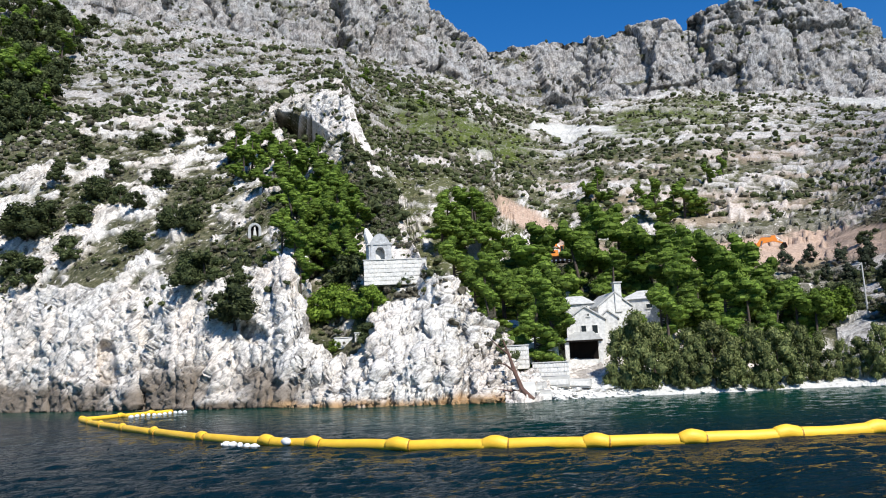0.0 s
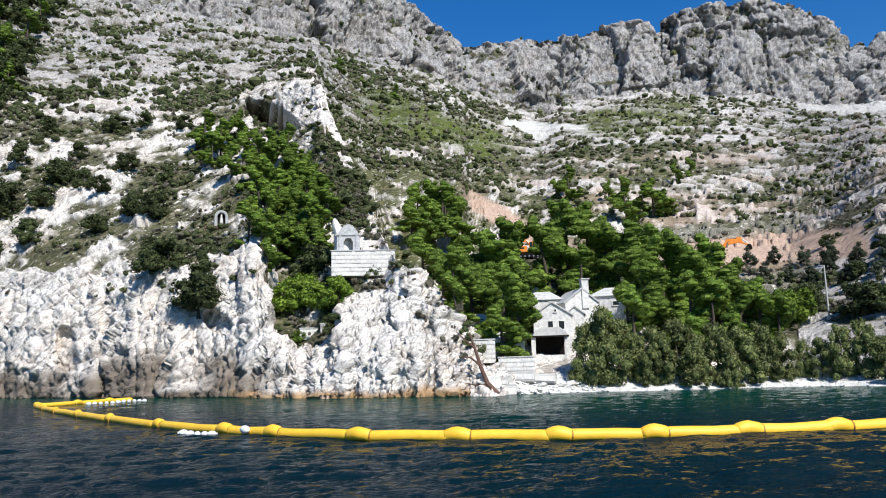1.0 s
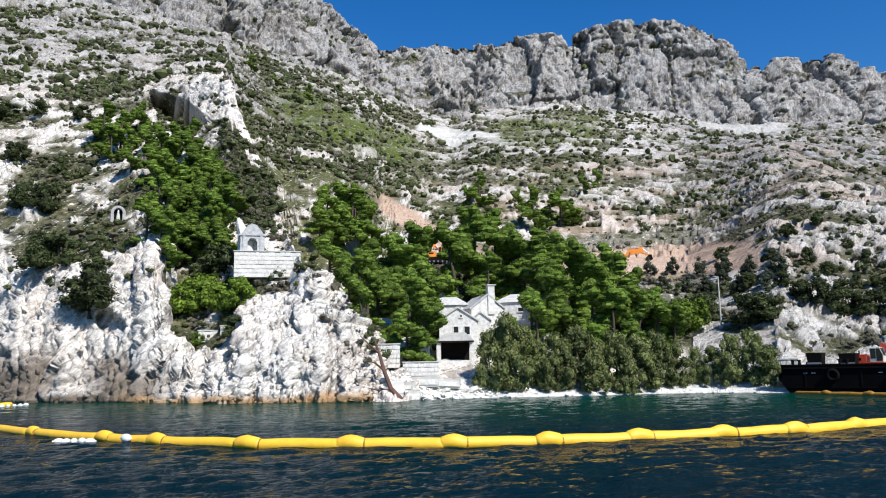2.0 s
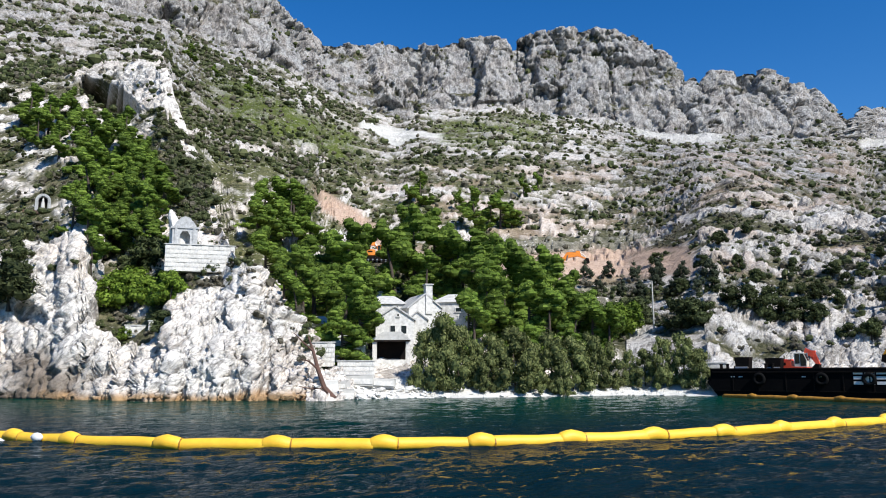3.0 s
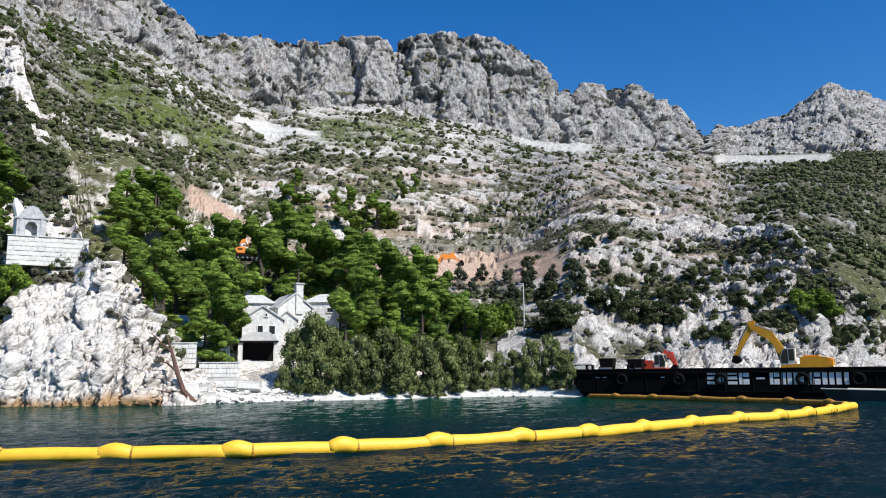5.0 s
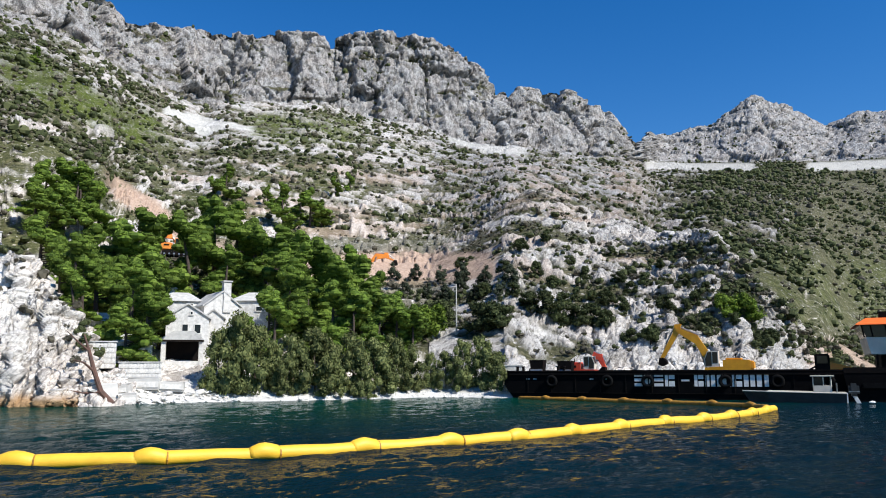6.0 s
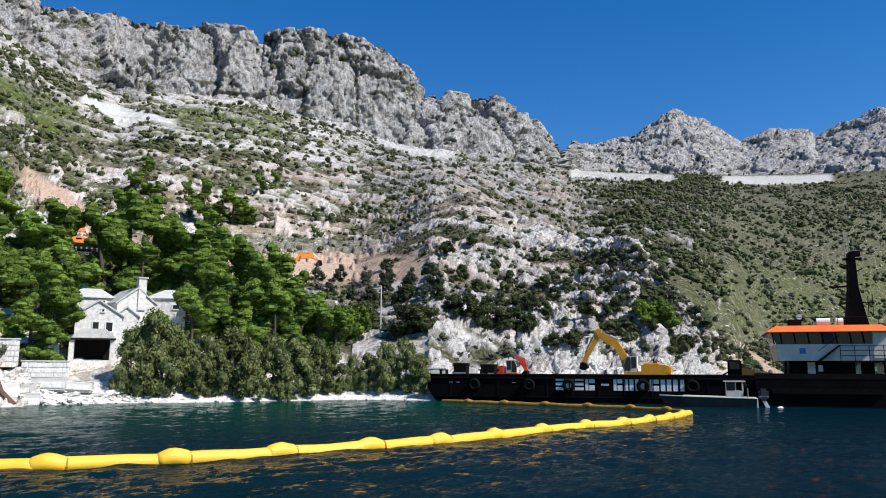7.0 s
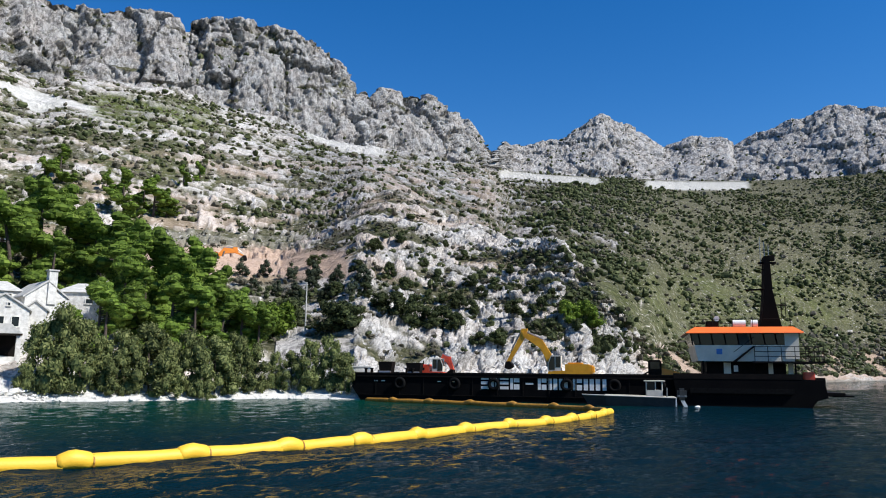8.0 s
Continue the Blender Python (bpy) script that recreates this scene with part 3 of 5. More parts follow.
    sc = 0.6 * road * step01(tan, bt - .014, bt - .011) * (1 - step01(tan, bt - .003, bt))
    top = 0.3255 - 0.0024 * (a - 23.6)
    low = top - 0.008 - 0.017 * np.exp(-((a - 26.2) / 1.1) ** 2)
    sc = sc + 0.7 * step01(a, 23.2, 23.6) * (1 - step01(a, 29.2, 30.2)) * step01(tan, low - .001, low + .001) * (1 - step01(tan, top - .001, top + .001))
    att["scree"] = np.clip(np.where(beach | ((seg < 2) & (a > 23) & (a < 50)), 1.0, sc), 0, 1)
    att["rock"] = np.where((seg < 2.3) & (a > 19.8) & (a < 29.5), 1, att["rock"])
    return q.reshape(NR, NC, 3), att


LAND, LAND_ATT = land_points()
LTAN = (LAND[:, :, 2] - EYE) / np.hypot(LAND[:, :, 0] - CX, LAND[:, :, 1] - CY)


def build_land():
    me = bpy.data.meshes.new("ground")
    idx = np.arange(NR * NC).reshape(NR, NC)
    quads = np.stack([idx[:-1, :-1], idx[:-1, 1:], idx[1:, 1:], idx[1:, :-1]], 2).reshape(-1, 4)
    me.vertices.add(NR * NC)
    me.vertices.foreach_set("co", LAND.ravel())
    me.loops.add(quads.size)
    me.loops.foreach_set("vertex_index", quads.ravel())
    me.polygons.add(len(quads))
    me.polygons.foreach_set("loop_start", np.arange(0, quads.size, 4))
    me.polygons.foreach_set("loop_total", np.full(len(quads), 4))
    for k, v in LAND_ATT.items():
        a = me.attributes.new(k, "FLOAT", "POINT")
        a.data.foreach_set("value", np.ascontiguousarray(v, dtype=np.float32))
    me.update(calc_edges=True)
    me.materials.append(M_GROUND)
    return tagged(new("ground", me), "steep pale limestone hillside with scrub, cliffs and a pebble beach", "hillside", kind="structure")


def spot(az, tan):
    """The first point of the land in that bearing whose line of sight rises to tan."""
    c = int(np.argmin(np.abs(AZ - az)))
    k = int(np.argmax(LTAN[:, c] * (np.arange(NR) > 8) >= tan))
    return Vector(LAND[k, c])


def at(az, r, z=0.0):
    return Vector((CX + r * math.sin(radians(az)), CY + r * math.cos(radians(az)), z))


def floor_at(az, r):
    """The land's height at a bearing and range."""
    c = int(np.argmin(np.abs(AZ - az)))
    k = int(np.argmin(np.abs(LR[:, c] - r)))
    return at(az, r, float(LAND[k, c, 2]))


ground = build_land()


def build_sea():
    a = np.concatenate([np.arange(-60, -20, 2.0), np.arange(-20, 92, 0.25), np.arange(92, 300, 4.0), [300.0]])
    r = np.concatenate([[0.02], np.geomspace(5, 130, 460), np.geomspace(140, 4500, 24)])
    A, Rr = np.meshgrid(np.radians(a), r)
    X, Y = Rr * np.sin(A), Rr * np.cos(A)
    p = np.stack([X.ravel(), Y.ravel(), 0 * X.ravel()], 1)
    h = 0.25 * (fbm(p / np.array([1.3, 0.8, 1]), 4, 201, 0.55) - 0.5) + 0.10 * (fbm(p / 7.0, 2, 202) - 0.5)
    h *= (1 - step01(Rr.ravel(), 110, 400)) * (1 - 0.6 * step01(Rr.ravel(), 30, 46))
    p[:, 2] = h
    n, m = X.shape
    me = bpy.data.meshes.new("water")
    idx = np.arange(n * m).reshape(n, m)
    q = np.stack([idx[:-1, :-1], idx[1:, :-1], idx[1:, 1:], idx[:-1, 1:]], 2).reshape(-1, 4)
    me.from_pydata(p.tolist(), [], q.tolist())
    sh = np.interp(np.degrees(A.ravel()), AZ, SHORE(AZ)) - Rr.ravel()
    at_ = me.attributes.new("shallow", "FLOAT", "POINT")
    at_.data.foreach_set("value", ((1 - step01(sh, 4, 38)) * 0.9).astype(np.float32))
    me.materials.append(M_WATER)
    me.shade_smooth()
    ob = tagged(new("water", me), "dark teal rippled sea water in the bay", "sea", kind="structure")
    return ob


water = build_sea()


def here(az, r, z, turn=0.0):
    """A frame at a bearing and range whose x runs to the right and y away from the bay."""
    p = at(az, r, z)
    return pose(p.x, p.y, p.z, 0, 0, -az + turn)


# ---- the floating boom ----
def tube(pts, radii, n=12, squash=1.0):
    """A closed skin round a line of points."""
    V, F = [], []
    pts = [Vector(p) for p in pts]
    for i, (p, r) in enumerate(zip(pts, radii)):
        d = (pts[min(i + 1, len(pts) - 1)] - pts[max(i - 1, 0)]).normalized()
        side = d.cross(Vector((0, 0, 1)))
        side = side.normalized() if side.length > 1e-4 else Vector((1, 0, 0))
        up = side.cross(d)
        for k in range(n):
            a = 2 * math.pi * k / n
            V.append(p + side * math.cos(a) * r + up * math.sin(a) * r * squash)
    for i in range(len(pts) - 1):
        for k in range(n):
            j = (k + 1) % n
            F.append((i * n + k, i * n + j, (i + 1) * n + j, (i + 1) * n + k))
    F.append(tuple(range(n))[::-1])
    F.append(tuple((len(pts) - 1) * n + k for k in range(n)))
    return V, F


def floating_boom():
    rng = random.Random(4)
    boom = thing("floating_boom", Matrix.Identity(4), "long bright yellow floating fabric boom on the sea", "boom")
    bright = [(-4.1, 80), (-6.0, 78), (-8.3, 75.2), (-11, 72), (-9.4, 65), (-7.8, 59), (-5.6, 52), (-3.3, 45.3), (-0.7, 38.2), (1.9, 32.9), (3.5, 30.2), (6.0, 26.9), (8.8, 24.7), (11.6, 23.0),
              (14.4, 21.9), (17.4, 21.2), (20.4, 20.6), (23.3, 20.2), (26.4, 20.2), (29.7, 20.3), (33.3, 20.4), (36.2, 20.1), (39, 20.15), (41.8, 20.4), (44.6, 20.9), (47.3, 21.6)]
    dirty = [(47.3, 21.9), (48.6, 23.6), (49.7, 26.6), (50.1, 30), (50.2, 33.5), (50.1, 37), (49.9, 40.3), (50.3, 43.4)]
    for line, mat, R in ((bright, M_BOOM, 0.205), (dirty, M_BOOM_DIRTY, 0.19)):
        for i in range(len(line) - 1):
            a, b = Vector((*line[i], 0.10)), Vector((*line[i + 1], 0.10))
            d = (b - a)
            L = d.length
            side = d.normalized().cross(Vector((0, 0, 1)))
            bow = rng.uniform(-0.06, 0.06)
            pts, rad = [], []
            for k in range(15):
                f = k / 14
                pts.append(a + d * (0.03 + 0.94 * f) + side * bow * math.sin(math.pi * f) + Vector((0, 0, 0.015 * math.sin(5 * f + i))))
                e = min(f, 1 - f)
                rad.append(R * (0.5 + 0.5 * min(1, e / 0.07)) * (1 + 0.035 * math.sin(9 * f + i * 2.1) + rng.uniform(-.015, .015)))
            part_mesh("float_section", *tube(pts, rad, 14), mat, boom, "" if mat is M_BOOM else "weathered ochre float section beside the hull", True)
            if i:
                p0 = (Vector((*line[i - 1], 0)) - Vector((*line[i], 0))).normalized()
                w = rng.uniform(0.38, 0.5)
                pts = [a + p0 * w + Vector((0, 0, -.02)), a + p0 * w * 0.7 + Vector((0, 0, .03)), a + p0 * w * 0.3 + Vector((0, 0, .07)), a + Vector((0, 0, .08)), a + d.normalized() * w * 0.35 + Vector((0, 0, .06)),
                       a + d.normalized() * w * 0.75 + Vector((0, 0, .02)), a + d.normalized() * w + Vector((0, 0, -.02))]
                rad = [R * v * rng.uniform(0.95, 1.06) for v in (0.9, 1.08, 1.14, 1.17, 1.13, 1.06, 0.9)]
                cov = part_mesh("joint_cover", *tube(pts, rad, 12), mat, boom, "crumpled yellow fabric cover over a joint", True)
                part_mesh("strap", *tube([a + d.normalized() * w * 0.95 + Vector((0, 0, -.01)), a + d.normalized() * (w * 0.95 + 0.04) + Vector((0, 0, -.01))], [R * 1.08] * 2, 12), M_BOOM_DIRTY, cov, "dark lashing")
    return boom


boom = floating_boom()


def float_ball(x, y, z, r, stretch=1.0, turn=0.0):
    bm = bmesh.new()
    bmesh.ops.create_icosphere(bm, subdivisions=2, radius=r)
    for v in bm.verts:
        v.co.x *= stretch
        v.co *= 1 + 0.06 * noise.noise(v.co * 6)
    th = thing("float", pose(x, y, z, 0, 0, turn), "small white plastic float lying in the water beside the boom", "float", "white floats along the boom")
    part("body", bm, M_WHITE_FLOAT, th, smooth=True)
    part("collar", rods(((-r * stretch * 1.15, 0, 0), (-r * stretch * 0.85, 0, 0), r * 0.35)), M_WHITE_FLOAT, th)
    return th


floats = [float_ball(2.55, 31.2, 0.2, 0.16, 1.6, -60)]
for k in range(5):
    floats.append(float_ball(0.35 + k * 0.26, 33.9 - k * 0.38, 0.03, 0.13, 1.5, 40 * k))
for k in range(11):
    f = k / 10
    floats.append(float_ball(-8.3 + 4.2 * f + 1.1, 73.2 + 5.4 * f, 0.06, 0.17, 1.2, 37 * k))


# ---- barge, its cargo and the work ship ----
BARGE = pose(51.87, 44.9, 0, 0, 0, -68.6)


def on_barge(x, y, z, turn=0.0):
    return BARGE @ pose(x, y, z, 0, 0, turn)


def tyre(parent, x, z, r=0.5):
    bm = bmesh.new()
    n, k = 20, 8
    for i in range(n):
        for j in range(k):
            a, b = 2 * math.pi * i / n, 2 * math.pi * j / k
            q = r * 0.72 + r * 0.28 * math.cos(b)
            bm.verts.new((x + q * math.cos(a), -0.16 + 0.15 * math.sin(b), z + q * math.sin(a)))
    bm.verts.ensure_lookup_table()
    for i in range(n):
        for j in range(k):
            bm.faces.new([bm.verts[((i + u) % n) * k + (j + v) % k] for u, v in ((0, 0), (1, 0), (1, 1), (0, 1))])
    t = part("tyre_fender", bm, M_RUBBER, parent, "black tyre hung as a fender", True)
    part("chain", rods(((x, -0.06, z + r * 0.8), (x, -0.03, 2.05), 0.025)), M_BLACK2, t)


def deck_barge():
    b = thing("deck_barge", BARGE, "long flat black steel barge with white painted side marks", "barge")
    prof = [(-0.9, 1.2), (-0.9, 0.9), (0.0, -0.3), (27, -0.3), (27, 1.2)]
    part("hull", prisms((prof, 0, 9.5)), M_BLACK, b)
    part("rubbing_strake", boxes((-0.6, 27, -0.09, 0.0, 1.86, 2.0), (-0.4, 27, -0.06, 0.0, 0.42, 0.5), bevel=0.02), M_BLACK2, b, "raised black steel strake")
    part("bow_fender", boxes((-1.15, -0.9, 0.4, 9.0, 0.95, 1.5), bevel=0.06), M_RUBBER, b)
    for y in (0.0, 9.3):
        part("side_wall", boxes((-0.75, 27, y, y + 0.2, 1.2, 2.1)), M_BLACK, b, "high black steel side wall")
        part("coaming", boxes((-0.8, 27, y - 0.04, y + 0.24, 2.1, 2.22), bevel=0.02), M_BLACK2, b)
    part("bow_wall", boxes((-0.75, -0.5, 0.2, 9.3, 1.2, 2.1)), M_BLACK, b)
    part("deck", boxes((-0.5, 26.9, 0.2, 9.3, 1.2, 1.25)), M_BLACK2, b)
    for x in range(1, 27, 2):
        part("hull_rib", boxes((x, x + 0.07, -0.035, 0.0, 0.5, 1.86)), M_BLACK2, b)
    # painted marks along the side, plain bars
    x = 9.72
    for w in (0.62, 0.62, 0.68, 0.72, None, 0.66, 0.70, 0.66, 0.14, 0.68, 0.76, 0.80):
        if w is None:
            part("painted_bar", boxes((x + 0.35, x + 0.95, -0.012, 0.0, 1.38, 1.52)), M_LETTER, b, "short white painted bar")
            x += 1.30
            continue
        if w < 0.2:
            part("painted_bar", boxes((x, x + 0.17, -0.012, 0.0, 1.0, 1.17)), M_LETTER, b, "small white painted square")
        else:
            kind = int(x * 10) % 3
            strokes = (((x, x + 0.23, 1.0, 1.95), (x + 0.29, x + w, 1.0, 1.40), (x + 0.29, x + w, 1.55, 1.95)),
                       ((x, x + w, 1.73, 1.95), (x, x + w, 1.37, 1.59), (x, x + w, 1.0, 1.22)),
                       ((x, x + w * 0.42, 1.0, 1.95), (x + w * 0.58, x + w, 1.0, 1.95)))[kind]
            for x0, x1, z0, z1 in strokes:
                part("painted_bar", boxes((x0, x1, -0.012, 0.0, z0, z1)), M_LETTER, b, "worn white painted bar")
        x += w + 0.13
    for x in (10.75, 16.4, 19.95, 3.1, 7.6, 23.2):
        tyre(b, x, 1.38)
    for x in (-0.1, 3.4):
        for dx in (0, 0.5):
            bl = part("bollard", rods(((x + dx, 0.8, 1.25), (x + dx, 0.8, 2.55), 0.12)), M_BLACK2, b)
            part("bollard_cap", rods(((x + dx, 0.8, 2.5), (x + dx, 0.8, 2.58), 0.16)), M_BLACK2, bl)
    for x in (0.9, 1.5, 6.2, 7.3, 22.3):
        part("hull_mark", boxes((x, x + 0.3, -0.011, 0.0, 1.52, 1.58)), M_LETTER, b, "small white draught mark")
    return b


def deck_box(x, y, w, d, h):
    t = thing("deck_winch", on_barge(x, y, 1.25), "dark steel winch housing on the barge deck", "winch", "winch housings on the barge")
    part("housing", prisms(([(-w / 2, h * 0.35), (-w / 2 - 0.15, h), (w / 2 + 0.15, h), (w / 2, h * 0.35), (w / 2 - 0.2, 0), (-w / 2 + 0.2, 0)], -d / 2, d / 2)), M_BLACK2, t)
    dr = part("drum", rods(((-w / 2 - 0.05, -d / 2 - 0.1, h * 0.5), (w / 2 + 0.05, -d / 2 - 0.1, h * 0.5), 0.18), n=12), M_STEEL, t)
    part("flange", rods(((-w / 2 - 0.1, -d / 2 - 0.1, h * 0.5), (-w / 2 - 0.05, -d / 2 - 0.1, h * 0.5), 0.26), n=12), M_BLACK2, dr)
    return t


def excavator(m, paint, label, arm, size=1.0, group="", cab_paint=None, side=-1):
    """A tracked excavator; x towards its arm. arm: the points of boom foot, elbow, stick end and bucket tip in x and z."""
    e = thing("excavator", m @ Matrix.Scale(size, 4), label, "excavator", group)
    for y in (-1.35, 0.85):
        tr = part("track", prisms(([(-1.9, 0.35), (-1.7, 0.08), (1.7, 0.08), (2.0, 0.4), (1.9, 0.75), (1.6, 0.9), (-1.6, 0.9), (-1.9, 0.7)], y, y + 0.5)), M_BLACK2, e, "black steel track")
        for x in (-1.5, -0.75, 0, 0.75, 1.5):
            part("roller", rods(((x, y - 0.03, 0.3), (x, y + 0.53, 0.3), 0.16), n=10), M_STEEL, tr)
    part("slew_ring", rods(((0, 0, 0.75), (0, 0, 1.05), 0.7), n=18), M_BLACK2, e)
    body = part("upper_body", prisms(([(-2.6, 1.12), (1.3, 1.05), (1.3, 1.35), (-0.3, 1.45), (-0.3, 2.05), (-2.45, 2.05), (-2.7, 1.9)], -1.25, 1.25)), paint, e)
    part("counterweight", boxes((-2.95, -2.3, -1.2, 1.2, 1.15, 1.95), bevel=0.12), paint, body)
    part("engine_cover", boxes((-1.9, -0.5, -0.9, 0.9, 2.05, 2.2), bevel=0.05), paint, body)
    part("vent_panel", boxes((-1.6, -0.8, -1.27, -1.25, 1.6, 1.85)), M_BLACK2, body, "dark ventilation grille")
    part("exhaust", rods(((-1.4, 0.5, 2.2), (-1.4, 0.5, 2.6), 0.06)), M_BLACK2, body)
    lo, hi = sorted((0.2 * side, 1.2 * side))
    cab = part("cab", prisms(([(0.05, 1.4), (1.25, 1.4), (1.3, 2.1), (1.0, 2.85), (0.05, 2.85)], lo, hi)), cab_paint or M_CREAM, e, "cab with dark windows")
    near, proud = sorted((1.2 * side, 1.215 * side))
    part("cab_window", prisms(([(0.13, 1.75), (0.58, 1.75), (0.58, 2.76), (0.13, 2.76)], near, proud)), M_GLASS, cab)
    part("cab_window", prisms(([(0.66, 1.5), (1.2, 1.5), (1.23, 2.1), (0.97, 2.76), (0.66, 2.76)], near, proud)), M_GLASS, cab)
    part("windscreen", prisms(([(1.305, 2.05), (1.325, 2.05), (1.03, 2.8), (1.01, 2.8)], lo + 0.08, hi - 0.08)), M_GLASS, cab)
    part("roof_lamp", boxes((0.85, 1.0, lo + 0.2, lo + 0.35, 2.85, 2.95), bevel=0.02), M_WHITE_FLOAT, cab)
    (fx, fz), (ex, ez), (sx, sz), (bx, bz) = arm
    mx, mz = fx + (ex - fx) * 0.42, fz + (ez - fz) * 0.42 + 0.95
    bo = part("boom", prisms(([(fx - 0.1, fz - 0.2), (fx + 0.32, fz - 0.3), (mx + 0.2, mz - 0.4), (ex + 0.02, ez - 0.26), (ex + 0.12, ez + 0.22), (mx, mz + 0.42), (fx - 0.2, fz + 0.3)], -0.15, 0.32)), paint, e)
    part("boom_cylinder", rods(((fx + 0.7, -0.2, fz - 0.25), (mx + 0.1, -0.2, mz - 0.1), 0.09)), M_STEEL, bo)
    part("stick_cylinder", rods(((mx - 0.1, 0.08, mz + 0.42), (ex + 0.1, 0.08, ez + 0.4), 0.09)), M_STEEL, bo)
    st = part("stick", prisms(([(ex - 0.42, ez + 0.5), (ex + 0.18, ez + 0.5), (ex + 0.36, ez - 0.25), (sx + 0.2, sz), (sx - 0.16, sz), (ex - 0.26, ez - 0.25)], -0.1, 0.27)), paint, e)
    part("bucket_cylinder", rods(((ex + 0.2, 0.08, ez + 0.3), ((ex + sx) / 2 + 0.35, 0.08, (ez + sz) / 2), 0.07)), M_STEEL, st)
    part("bucket", prisms(([(sx - 0.15, sz + 0.1), (sx + 0.2, sz + 0.05), (bx + 0.25, bz + 0.15), (bx - 0.1, bz), (bx - 0.55, bz + 0.25), (sx - 0.5, sz - 0.25)], -0.45, 0.6)), M_BLACK2, e, "dark steel bucket")
    return e


barge = deck_barge()
deck_box(1.6, 1.1, 0.9, 0.9, 1.85)
deck_box(3.9, 1.4, 0.95, 0.9, 1.75)
excavator(on_barge(15.8, 3.6, 1.25, 180), M_YELLOW, "yellow tracked excavator with folded arm on the barge deck", ((0.6, 1.6), (3.75, 4.95), (5.25, 2.2), (5.3, 1.5)), 0.85, side=1)
excavator(on_barge(5.0, 3.6, 1.25, 0), M_RED, "small red excavator low on the barge deck", ((0.5, 1.6), (1.7, 2.6), (2.1, 1.6), (2.0, 1.0)), 0.75)


def loader():
    t = thing("wheel_loader", on_barge(23.4, 3.0, 1.25), "dark wheel loader with an orange hood on the barge deck", "loader")
    part("chassis", boxes((-1.4, 1.4, -0.6, 0.6, 0.45, 0.9), bevel=0.06), M_BLACK2, t)
    part("hood", prisms(([(0.1, 0.9), (1.5, 0.85), (1.45, 1.15), (0.1, 1.5)], -0.5, 0.5)), M_AMBER, t, "faded orange hood")
    cab = part("cab", boxes((-0.9, 0.1, -0.55, 0.55, 0.9, 2.1), bevel=0.08), M_BLACK2, t)
    part("cab_window", boxes((-0.75, -0.05, -0.565, -0.55, 1.4, 1.95)), M_GLASS, cab)
    part("lift_arm", prisms(([(-0.9, 1.1), (-0.8, 1.3), (-2.0, 0.6), (-2.05, 0.4)], -0.55, -0.4)), M_BLACK2, t)
    for x in (-0.9, 0.9):
        for y in (-0.75, 0.5):
            w = part("wheel", rods(((x, y, 0.45), (x, y + 0.3, 0.45), 0.45), n=16), M_RUBBER, t)
            part("hub", rods(((x, y - 0.02, 0.45), (x, y + 0.32, 0.45), 0.2), n=10), M_AMBER, w)
    return t


loader()


